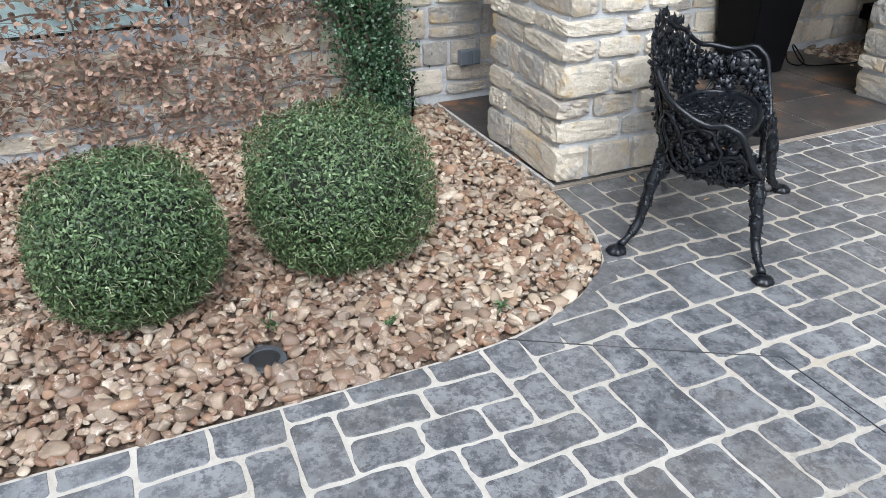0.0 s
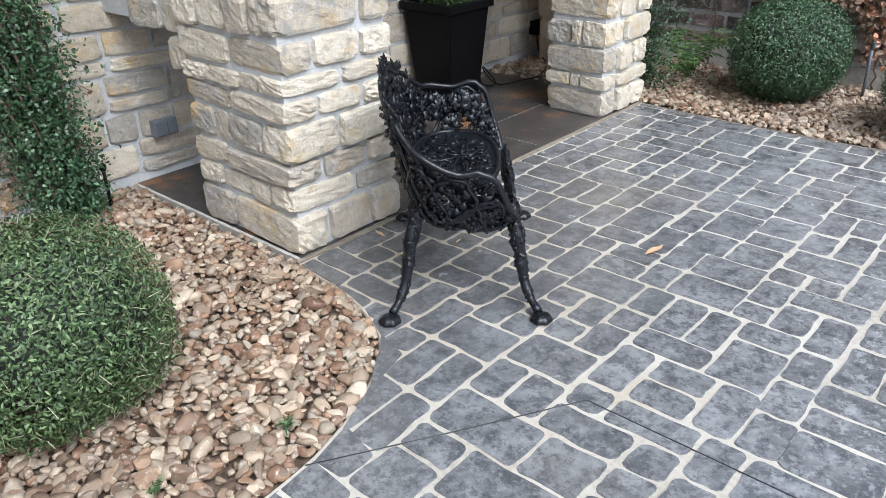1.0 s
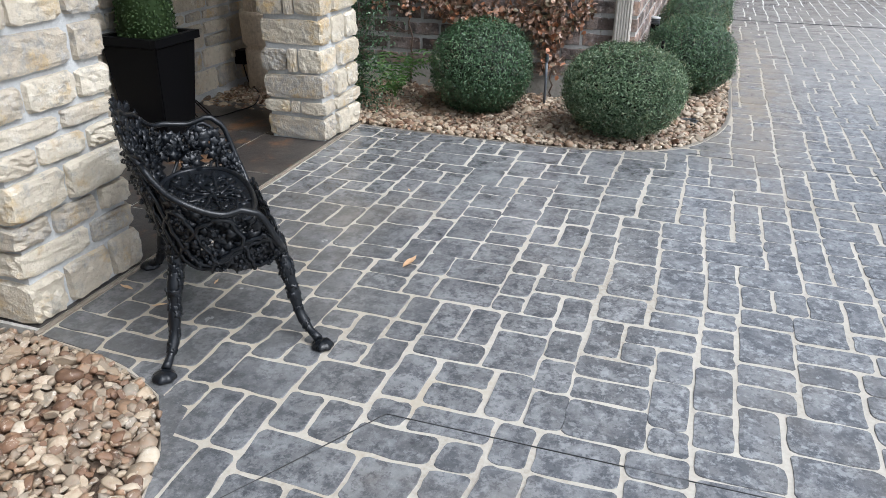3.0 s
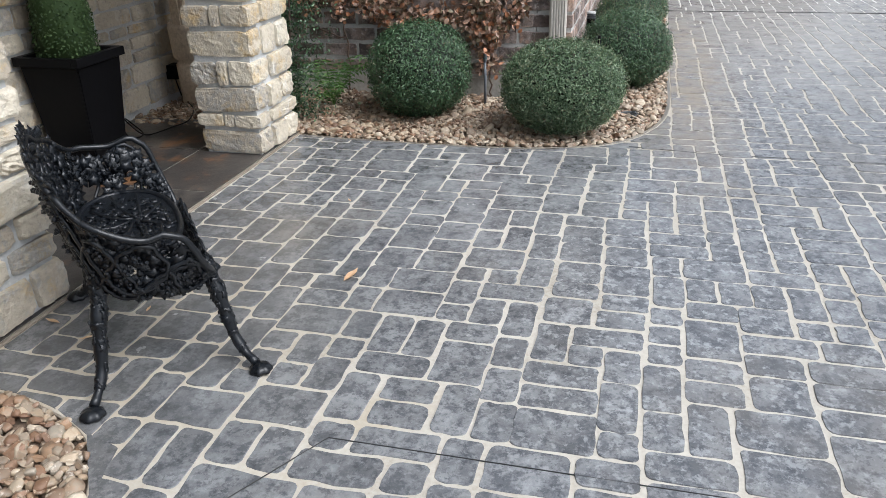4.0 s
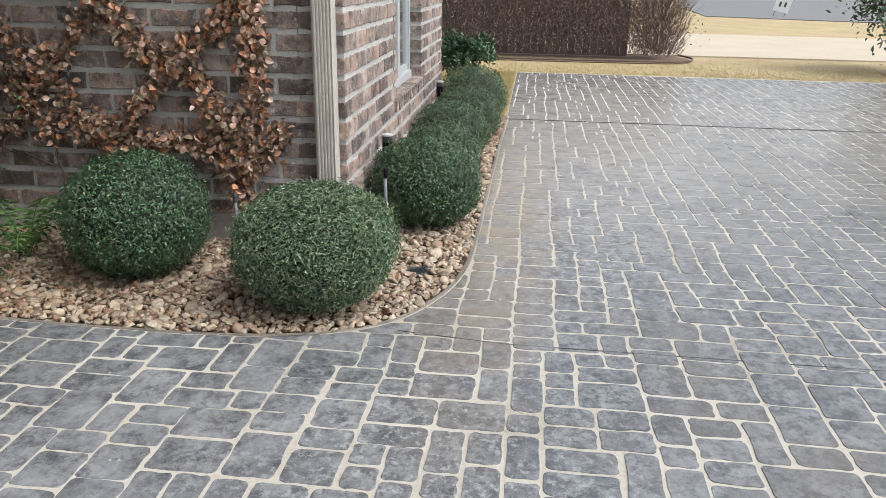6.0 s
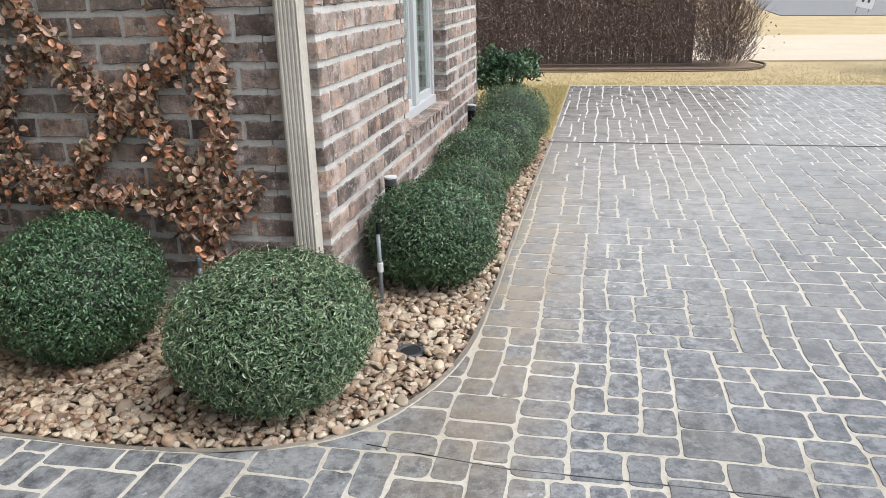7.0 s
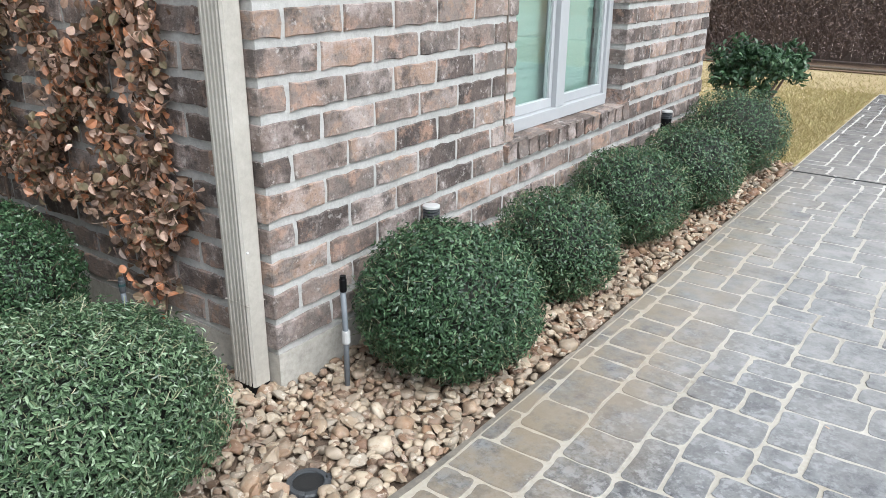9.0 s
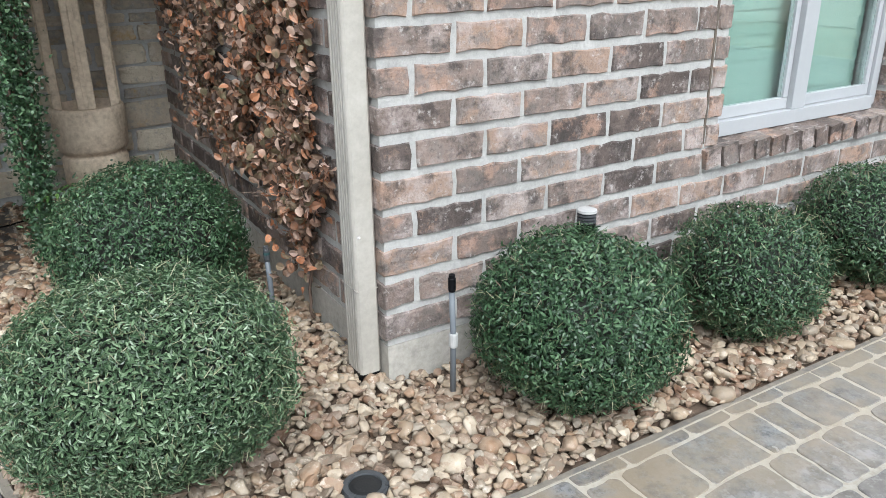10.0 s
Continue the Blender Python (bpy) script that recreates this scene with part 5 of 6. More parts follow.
def iron_chair(x, y, rz):
    r = random.Random(4)
    ch = thing("garden_chair", (x, y, 0.0), "black cast iron garden armchair with grapevine openwork", "chair", rz=rz)
    side = [(0.25, -0.168, 0.29), (0.285, -0.12, 0.275), (0.305, -0.03, 0.266), (0.29, 0.08, 0.28), (0.25, 0.15, 0.31), (0.14, 0.195, 0.345)]
    low = smooth_line([(-p, q, z) for p, q, z in side] + [(0, 0.205, 0.36)] + side[::-1], 0.02)
    # the old frame leans a little: one arm stands higher than the other
    near = [(0.28, -0.17, 0.315), (0.34, -0.15, 0.365), (0.375, -0.12, 0.44), (0.385, -0.085, 0.49), (0.385, -0.04, 0.511), (0.385, 0.02, 0.511), (0.38, 0.09, 0.528), (0.345, 0.155, 0.575), (0.25, 0.225, 0.65), (0.12, 0.26, 0.705)]
    far = [(0.28, -0.155, 0.32), (0.345, -0.135, 0.40), (0.375, -0.112, 0.485), (0.385, -0.085, 0.55), (0.385, -0.03, 0.588), (0.385, 0.05, 0.567), (0.375, 0.12, 0.575), (0.34, 0.165, 0.595), (0.25, 0.225, 0.655), (0.12, 0.26, 0.705)]
    high = smooth_line([(-p, q, z) for p, q, z in near] + [(0, 0.265, 0.715)] + far[::-1], 0.02)

    def at(u, v):
        a = Vector(low[min(len(low) - 1, int(u * (len(low) - 1)))])
        b = Vector(high[min(len(high) - 1, int(u * (len(high) - 1)))])
        return a.lerp(b, v)

    def normal(u, v):
        t = at(min(1, u + 0.03), v) - at(max(0, u - 0.03), v)
        return t.cross(at(u, 1) - at(u, 0)).normalized()

    for name, u0, u1 in (("armrest", 0.0, 0.33), ("backrest", 0.33, 0.67), ("armrest", 0.67, 1.0)):
        bm = bmesh.new()
        steps = [u0 + (u1 - u0) * k / 24 for k in range(25)]
        tube(bm, [at(u, 1.0) + Vector((0, 0, 0.006 * math.sin(u * 60))) for u in steps], [0.0105] * 25, 8)
        tube(bm, [at(u, 0.0) for u in steps], [0.015] * 25, 8)
        # winding stems
        for ph, am, fr in ((0, 0.36, 22), (2.1, 0.4, 30), (4.2, 0.3, 38), (1.0, 0.44, 16)):
            tube(bm, [at(u, 0.5 + am * math.sin(u * fr + ph)) for u in [u0 + (u1 - u0) * k / 40 for k in range(41)]], 0.007, 6)
        rows = 9 if name == "backrest" else 11
        cols = 17 if name == "backrest" else 23
        for i in range(cols):
            for j in range(rows):
                if r.random() < 0.04:
                    continue
                u = u0 + (u1 - u0) * (i + 0.5 + r.uniform(-0.35, 0.35)) / cols
                v = (0.24 if name == "backrest" else 0.08) + (0.72 if name == "backrest" else 0.82) * (j + 0.5 + r.uniform(-0.3, 0.3)) / rows
                if name == "backrest" and abs(abs(u - 0.5) - 0.07) < 0.028 and 0.3 < v < 0.55:
                    continue
                if name == "armrest" and u > 0.5 and abs(abs(u - 0.81) - 0.05) < 0.03 and 0.26 < v < 0.62:
                    continue
                p, nn = at(u, v), normal(u, v)
                tall = (at(u, 1) - at(u, 0)).length
                if tall < 0.06:
                    continue
                if name == "armrest":
                    p += Vector((-p.x, 0.03 - p.y, 0)).normalized() * 0.012
                if r.random() < 0.8:
                    lobed_leaf(bm, p + nn * r.uniform(-0.006, 0.006), nn * r.choice((-1, 1)) + Vector((r.uniform(-0.12, 0.12), r.uniform(-0.12, 0.12), r.uniform(-0.12, 0.12))), Vector((r.uniform(-1, 1), r.uniform(-1, 1), r.uniform(-1, 1))), r.uniform(0.025, 0.037) * min(1.0, tall / 0.17))
                else:
                    for k in range(6):
                        bead(bm, p + Vector((r.uniform(-1, 1), r.uniform(-1, 1), r.uniform(-1, 1))) * 0.017, r.uniform(0.007, 0.010))
        if name == "backrest":
            # leafy crest along the top
            for k in range(26):
                u = u0 + (u1 - u0) * (k + 0.5) / 26
                p = at(u, 1.0) + Vector((0, 0, r.uniform(0.0, 0.045)))
                lobed_leaf(bm, p, normal(u, 1.0) + Vector((r.uniform(-0.5, 0.5), r.uniform(-0.5, 0.5), 0)), (r.uniform(-1, 1), 0, 1), r.uniform(0.02, 0.03))
        part(name, bm, M["iron"], ch)
    # pierced round seat with leaf relief and a raised rim
    bm = bmesh.new()
    SZ = 0.42
    ring = [(0.295 * math.copysign(abs(math.cos(q)) ** 0.85, math.cos(q)), 0.155 * math.copysign(abs(math.sin(q)) ** 0.85, math.sin(q)) + 0.03) for q in [2 * math.pi * k / 44 for k in range(44)]]
    for z, flip in ((SZ, False), (SZ - 0.012, True)):
        vs = [bm.verts.new((px, py, z)) for px, py in ring]
        bm.faces.new(vs if not flip else vs[::-1])
    bm.verts.ensure_lookup_table()
    m = len(ring)
    for k in range(m):
        bm.faces.new((bm.verts[k], bm.verts[m + k], bm.verts[m + (k + 1) % m], bm.verts[(k + 1) % m]))
    tube(bm, [(px * 0.985, py * 0.985, SZ) for px, py in ring + ring[:1]], 0.010, 8)
    for k in range(9):
        a = k * 2 * math.pi / 9
        tube(bm, smooth_line([(0.02 * math.cos(a), 0.02 * math.sin(a), SZ + 0.002), (0.12 * math.cos(a + 0.5), 0.08 * math.sin(a + 0.5), SZ + 0.004), (0.27 * math.cos(a + 0.25), 0.03 + 0.125 * math.sin(a + 0.25), SZ + 0.003)], 0.03), 0.006, 6)
    for k in range(130):
        a, q = r.uniform(0, 6.28), math.sqrt(r.random())
        lobed_leaf(bm, (0.265 * q * math.cos(a), 0.03 + 0.13 * q * math.sin(a), SZ + 0.003), (r.uniform(-0.3, 0.3), r.uniform(-0.3, 0.3), 1), (math.cos(a), math.sin(a), 0), r.uniform(0.018, 0.03))
    bmesh.ops.recalc_face_normals(bm, faces=bm.faces)
    seat = part("seat", bm, M["iron"], ch)
    bm = bmesh.new()
    front = smooth_line([(-0.25, -0.168, 0.29), (-0.15, -0.16, 0.335), (0, -0.15, 0.355), (0.15, -0.16, 0.335), (0.25, -0.168, 0.29)], 0.02)
    tube(bm, front, 0.011, 8)
    for k in range(3):
        tube(bm, [(px, py * 0.98, pz + (0.39 - pz) * (0.5 + 0.45 * math.sin(px * 26 + k * 2.1))) for px, py, pz in front], 0.0055, 6)
    for px, py, pz in front[1:-1]:
        lobed_leaf(bm, (px, py - 0.003, pz + r.uniform(0.02, 0.055)), (r.uniform(-0.3, 0.3), -1, 0.2), (r.uniform(-1, 1), 0, -1), r.uniform(0.014, 0.02))
    part("front_apron", bm, M["iron"], ch)
    for sx in (-1, 1):
        for sy in (-1, 1):
            bm = bmesh.new()
            pts = smooth_line([(sx * 0.232, sy * 0.148, 0.345), (sx * 0.25, sy * 0.16, 0.30), (sx * 0.272, sy * 0.173, 0.255), (sx * 0.29, sy * 0.185, 0.18), (sx * 0.315, sy * 0.20, 0.09), (sx * 0.35, sy * 0.22, 0.045), (sx * 0.39, sy * 0.24, 0.026)], 0.02)
            rad = [0.030 - 0.018 * (k / len(pts)) ** 0.7 + 0.002 * math.sin(k * 1.7) for k in range(len(pts))]
            tube(bm, pts, rad, 10)
            for k in range(70):
                i = int(len(pts) * 0.9 * r.random() ** 1.2)
                p = Vector(pts[i])
                dv = Vector((r.uniform(-1, 1), r.uniform(-1, 1), r.uniform(-0.2, 0.2))).normalized()
                lobed_leaf(bm, p + dv * rad[i] * 0.93, dv, (0, 0, -1), r.uniform(0.75, 1.3) * rad[i])
            leg = part("leg", bm, M["iron"], ch, smooth=True)
            bm = bmesh.new()
            c = Vector((sx * 0.405, sy * 0.248, 0.0))
            lathe(bm, [(0.028, 0.0), (0.036, 0.004), (0.036, 0.012), (0.026, 0.022), (0.012, 0.028)], 30, c)
            for v in bm.verts:
                q = math.atan2(v.co.y - c.y, v.co.x - c.x)
                f = 1 + 0.07 * math.cos(q * 7)
                v.co.x, v.co.y = c.x + (v.co.x - c.x) * f, c.y + (v.co.y - c.y) * f
            part("foot", bm, M["iron"], leg, smooth=True)
    return ch


iron_chair(2.33, 2.17, 40.5)

# ---- planter with topiary in the porch ----
pl = thing("planter", (3.99, 3.69, 0.0115), "tall tapered glossy black square planter on slate", "planter")
bm = bmesh.new()
for (a, z0), (b, z1) in (((0.138, 0.0), (0.182, 0.540)),):
    lo = [bm.verts.new((sx * a, sy * a, z0)) for sx, sy in ((-1, -1), (1, -1), (1, 1), (-1, 1))]
    hi = [bm.verts.new((sx * b, sy * b, z1)) for sx, sy in ((-1, -1), (1, -1), (1, 1), (-1, 1))]
    for k in range(4):
        bm.faces.new((lo[k], lo[(k + 1) % 4], hi[(k + 1) % 4], hi[k]))
    bm.faces.new(lo[::-1])
    bm.faces.new(hi)
bmesh.ops.bevel(bm, geom=bm.edges[:], offset=0.006, segments=2, affect="EDGES")
part("body", bm, M["black"], pl)
bm = bmesh.new()
for x0, x1, y0, y1 in ((-0.203, 0.203, -0.203, -0.165), (-0.203, 0.203, 0.165, 0.203), (-0.203, -0.166, -0.164, 0.164), (0.166, 0.203, -0.164, 0.164)):
    box(bm, x0, x1, y0, y1, 0.541, 0.588, 0.004)
part("rim", bm, M["black"], pl)
bm = bmesh.new()
box(bm, -0.163, 0.163, -0.163, 0.163, 0.5415, 0.56)
part("soil", bm, M["soil"], pl)
tp = thing("topiary", (3.99, 3.69, 0.571), "clipped bright green topiary standing in the black planter", "topiary")
rg = np.random.default_rng(55)
n = 5200
a, h = rg.uniform(0, 6.28, n), rg.uniform(0, 0.95, n)
rad = (0.155 - 0.09 * (h / 0.95) ** 1.4) * rg.normal(1, 0.035, n)
P = np.stack([rad * np.cos(a), rad * np.sin(a), h], 1)
N = np.stack([np.cos(a), np.sin(a), np.full(n, 0.15)], 1)
link("foliage", leaf_mesh("foliage", P, N, rg.uniform(0.014, 0.022, n), rg.uniform(0.008, 0.012, n), rg, out=0.6), M["topiary"], tp, kind="stuff")
bm = bmesh.new()
lathe(bm, [(0.145, -0.02), (0.142, 0.3), (0.115, 0.6), (0.06, 0.93)], 20)
part("inner_leaves", bm, M["topiary"], tp, smooth=True)

# cable from the planter lights to the wall box
bm = bmesh.new()
tube(bm, smooth_line([(4.168, 3.64, 0.33), (4.20, 3.63, 0.22), (4.23, 3.62, 0.06), (4.30, 3.60, 0.018), (4.39, 3.62, 0.018), (4.42, 3.70, 0.06), (4.38, 3.72, 0.11), (4.32, 3.66, 0.10), (4.36, 3.58, 0.019), (4.55, 3.52, 0.015), (4.72, 3.50, 0.015), (4.95, 3.6, 0.03), (5.15, 3.8, 0.05), (5.2, 3.865, 0.16)], 0.02), 0.0045, 6)
tagged(part("power_cable", bm, M["black"], label="thin black power cable looping on the slate", kind=""), category="cable")


def wall_box(name, at, size, mat, label, lid=True):
    th = thing(name, at, label, "outlet")
    w_, d_, h_ = size
    bm = bmesh.new()
    box(bm, -w_ / 2, w_ / 2, -d_, 0.02, -h_ / 2, h_ / 2, 0.005)
    part("body", bm, mat, th)
    for sx in (-1, 1):
        bm = bmesh.new()
        box(bm, sx * w_ / 4 - w_ * 0.2, sx * w_ / 4 + w_ * 0.2, -d_ - 0.008, -d_ - 0.0005, -h_ * 0.4, h_ * 0.4, 0.002)
        part("cover", bm, mat, th)
    return th


wall_box("outlet_box", (2.14, BACK_Y - 0.012, 0.245), (0.12, 0.03, 0.08), M["pipe"], "grey weatherproof outlet cover on limestone wall")
wall_box("outlet_box", (5.21, BACK_Y - 0.012, 0.22), (0.10, 0.06, 0.10), M["black"], "black outlet box with plug on the porch wall")

# ---- downspout at the house corner ----
dsp = thing("downspout", (WALL_X - 0.040, WALL_Y + 0.095, 0.03), "beige ribbed metal downspout at the brick corner", "downspout")
prof = []
wx, wy2 = 0.037, 0.055
for k in range(5):
    y = wy2 - 0.012 - k * (2 * wy2 - 0.024) / 5
    s = (2 * wy2 - 0.024) / 5
    prof += [(-wx, y), (-wx, y - s * 0.45), (-wx + 0.004, y - s * 0.62), (-wx + 0.004, y - s * 0.83)]
prof += [(-wx, -wy2 + 0.008), (-wx + 0.008, -wy2), (wx - 0.008, -wy2), (wx, -wy2 + 0.008), (wx, wy2 - 0.008), (wx - 0.008, wy2), (-wx + 0.008, wy2)]
bm = bmesh.new()
lo = [bm.verts.new((x, y, 0.0)) for x, y in prof]
hi = [bm.verts.new((x, y, 2.7)) for x, y in prof]
m = len(prof)
for k in range(m):
    bm.faces.new((lo[k], lo[(k + 1) % m], hi[(k + 1) % m], hi[k]))
bmesh.ops.recalc_face_normals(bm, faces=bm.faces)
part("pipe", bm, M["downspout"], dsp)
bm = bmesh.new()
box(bm, -wx - 0.0004, wx + 0.0004, -wy2 - 0.0004, wy2 + 0.0004, 0.30, 0.3015)
part("seam_band", bm, M["downspout"], dsp)
bm = bmesh.new()
bead(bm, Vector((-0.02, -wy2 - 0.001, 0.48)), 0.005)
part("screw", bm, M["white"], dsp)
bm = bmesh.new()
box(bm, -wx * 0.9, wx * 0.9, -wy2 * 0.9, wy2 * 0.9, -0.05, 0.012)
part("drain_adapter", bm, M["black"], dsp)

# ---- sprinkler risers ----
def riser(x, y, h, tip, label, coupling):
    th = thing("sprinkler_riser", (x, y, -0.02), label, "sprinkler")
    bm = bmesh.new()
    tube(bm, [(0, 0, -0.02), (0.004, 0, h * 0.5), (0, 0.002, h - 0.05)], 0.0095, 12)
    part("pipe", bm, M["pipe"], th)
    bm = bmesh.new()
    lathe(bm, [(0.0105, h - 0.055), (0.012, h - 0.05), (0.012, h - 0.012), (0.010, h - 0.01), (0.010, h)], 14)
    part("nozzle", bm, tip, th)
    if coupling:
        bm = bmesh.new()
        lathe(bm, [(0.0125, h * 0.44), (0.0145, h * 0.45), (0.0145, h * 0.54), (0.0125, h * 0.55)], 14, (0.004, 0, 0))
        part("coupling", bm, M["cap_grey"], th)
    else:
        bm = bmesh.new()
        lathe(bm, [(0.0122, h - 0.032), (0.0126, h - 0.031), (0.0126, h - 0.024), (0.0122, h - 0.023)], 14)
        part("band", bm, M["teal"], th, "teal ring on the nozzle")
    return th


riser(5.83, 0.925, 0.44, M["black"], "grey sprinkler riser pipe with white coupling", True)
riser(5.50, 1.66, 0.36, M["grey_box"], "grey sprinkler riser pipe with teal-ringed nozzle", False)

# ---- path lights ----
def path_light(x, y, h):
    th = thing("path_light", (x, y, -0.02), "black cylindrical path light with pale cap", "path light", "path lights along the wall")
    bm = bmesh.new()
    lathe(bm, [(0.010, -0.03), (0.012, h - 0.15), (0.030, h - 0.145), (0.033, h - 0.13), (0.033, h - 0.05)], 18)
    part("body", bm, M["black"], th)
    for k in range(3):
        bm = bmesh.new()
        lathe(bm, [(0.028, h - 0.049 + k * 0.012), (0.0335, h - 0.047 + k * 0.012), (0.0335, h - 0.041 + k * 0.012), (0.028, h - 0.039 + k * 0.012)], 18)
        part("louvre", bm, M["grey_box"], th)
    bm = bmesh.new()
    lathe(bm, [(0.034, h - 0.012), (0.035, h - 0.010), (0.034, h - 0.002), (0.02, h + 0.002)], 18)
    part("cap", bm, M["cap_grey"], th)
    return th


path_light(6.45, 1.03, 0.505)
path_light(8.9, 1.0, 0.52)

# ---- in-ground well lights ----
def well_light(x, y):
    th = thing("well_light", (x, y, 0.004), "black in-ground well light among river rocks", "ground light", "well lights in the rock beds")
    bm = bmesh.new()
    lathe(bm, [(0.058, -0.05), (0.064, -0.010), (0.060, -0.004), (0.046, -0.004), (0.044, -0.010)], 28)
    part("collar", bm, M["grey_box"], th)
    bm = bmesh.new()
    lathe(bm, [(0.0435, -0.0105), (0.0435, -0.008), (0.03, -0.006), (0.008, -0.0055)], 24)
    part("lens", bm, M["dusty_lens"], th, "dusty dark glass lens")
    for k in range(3):
        a = k * 2.09
        bm = bmesh.new()
        box(bm, -0.008, 0.008, 0.053, 0.067, -0.012, 0.0, 0.002)
        ob = part("clip", bm, M["grey_box"], th)
        ob.matrix_local = pose(0, 0, 0, 0, 0, math.degrees(a))
    return th


W1, W2 = (0.57, 2.0), (5.40, 0.68)
well_light(*W1)
well_light(*W2)

# black stake beside the evergreen climber
bm = bmesh.new()
tube(bm, [(1.74, 3.72, -0.03), (1.74, 3.72, 0.18)], 0.008, 8)
lathe(bm, [(0.012, 0.18), (0.016, 0.19), (0.016, 0.205), (0.006, 0.215)], 12, (1.74, 3.72, 0))
tagged(part("garden_stake", bm, M["black"], label="thin black garden stake in the rock bed"), category="stake")

# ---- cast stone stand in the corner ----
urn = thing("garden_stand", (5.215, 3.645, -0.01), "weathered cast stone stand with upright posts on a drum", "garden ornament")
bm = bmesh.new()
lathe(bm, [(0.165, 0.0), (0.17, 0.295), (0.16, 0.31), (0.152, 0.315), (0.152, 0.33), (0.17, 0.34), (0.182, 0.36), (0.19, 0.555), (0.186, 0.575), (0.17, 0.58), (0.165, 0.545)], 36)
part("drum", bm, M["urn"], urn, smooth=True)
for k in range(4):
    a = radians(174 + 90 * k)
    bm = bmesh.new()
    box(bm, -0.045, 0.045, -0.022, 0.022, 0.535, 1.35, 0.01)
    box(bm, -0.012, 0.012, -0.034, -0.0225, 0.58, 1.345, 0.005)
    ob = part("post", bm, M["urn"], urn)
    ob.matrix_local = pose(0.14 * math.cos(a), 0.14 * math.sin(a), 0, 0, 0, math.degrees(a) + 90)
bm = bmesh.new()
lathe(bm, [(0.19, 1.35), (0.22, 1.37), (0.22, 1.42), (0.06, 1.45)], 32)
part("top_plate", bm, M["urn"], urn, smooth=True)

# ---- yard sign across the street ----
sg = thing("yard_sign", (37.0, -10.0, -0.06), "white yard sign with dark marks leaning on thin legs", "sign")
sg.matrix_world = pose(37.0, -10.0, -0.06, 13, 0, 0)
bm = bmesh.new()
box(bm, -0.01, 0.01, -0.32, 0.32, 0.22, 0.80, 0.003)
part("panel", bm, M["white"], sg)
for y0, z0, a, b in ((-0.15, 0.44, 0.09, 0.2), (0.06, 0.42, 0.09, 0.2)):
    bm = bmesh.new()
    box(bm, -0.0165, -0.0105, y0, y0 + a, z0, z0 + b)
    part("mark", bm, M["grey_box"], sg)
for y0 in (-0.22, 0.22):
    bm = bmesh.new()
    tube(bm, [(0, y0, -0.05), (0, y0, 0.219)], 0.012, 6)
    part("leg", bm, M["grey_box"], sg)

# ---- river rocks ----
def rock_shape(seed, fine=3):
    """A tumbled stone: a ball flattened by a few random planes, then softened by noise."""
    r = random.Random(seed * 13 + 5)
    bm = bmesh.new()
    bmesh.ops.create_cube(bm, size=1.0)
    bmesh.ops.subdivide_edges(bm, edges=bm.edges[:], cuts=fine, use_grid_fill=True)
    V = np.array([tuple(v.co.normalized() * 0.5) for v in bm.verts])
    F = np.array([[v.index for v in f.verts] for f in bm.faces])
    bm.free()
    angular = seed % 4 != 0
    for k in range(11 if angular else 5):
        n = Vector((r.gauss(0, 1), r.gauss(0, 1), r.gauss(0, 1))).normalized()
        n = np.array(tuple(n))
        d = r.uniform(0.21, 0.37) if angular else r.uniform(0.29, 0.42)
        over = V @ n - d
        V = V - np.outer(np.maximum(over, 0) * (1.0 if angular else 0.92), n)
    q = Vector((seed * 5.1, seed * 2.3, seed * 1.7))
    V = np.array([v * (1.26 + (0.12 if angular else 0.25) * noise.noise(Vector(v) * 2.4 + q) + (0.0 if angular else 0.07) * noise.noise(Vector(v) * 6 + q)) for v in V])
    return V, F


SHAPES = [rock_shape(i) for i in range(14)]
MIDDLE = [rock_shape(i, 2) for i in range(14)]
SMALL = [rock_shape(i, 1) for i in range(14)]
FEET = ((0.265, 2.45, 0.2), (0.965, 2.505, 0.22), (5.2, 2.02, 0.22), (4.965, 1.075, 0.28), (6.17, 0.75, 0.22), (7.0, 0.75, 0.19), (7.86, 0.79, 0.22), (8.62, 0.72, 0.2), (9.58, 0.745, 0.25))
ROCK_MESHES = []
for V, F in SHAPES:
    me = array_mesh("rock", V, [4] * len(F), F.ravel())
    me.polygons.foreach_set("use_smooth", [len(ROCK_MESHES) % 4 in (0, 3)] * len(F))
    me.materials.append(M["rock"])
    ROCK_MESHES.append(me)


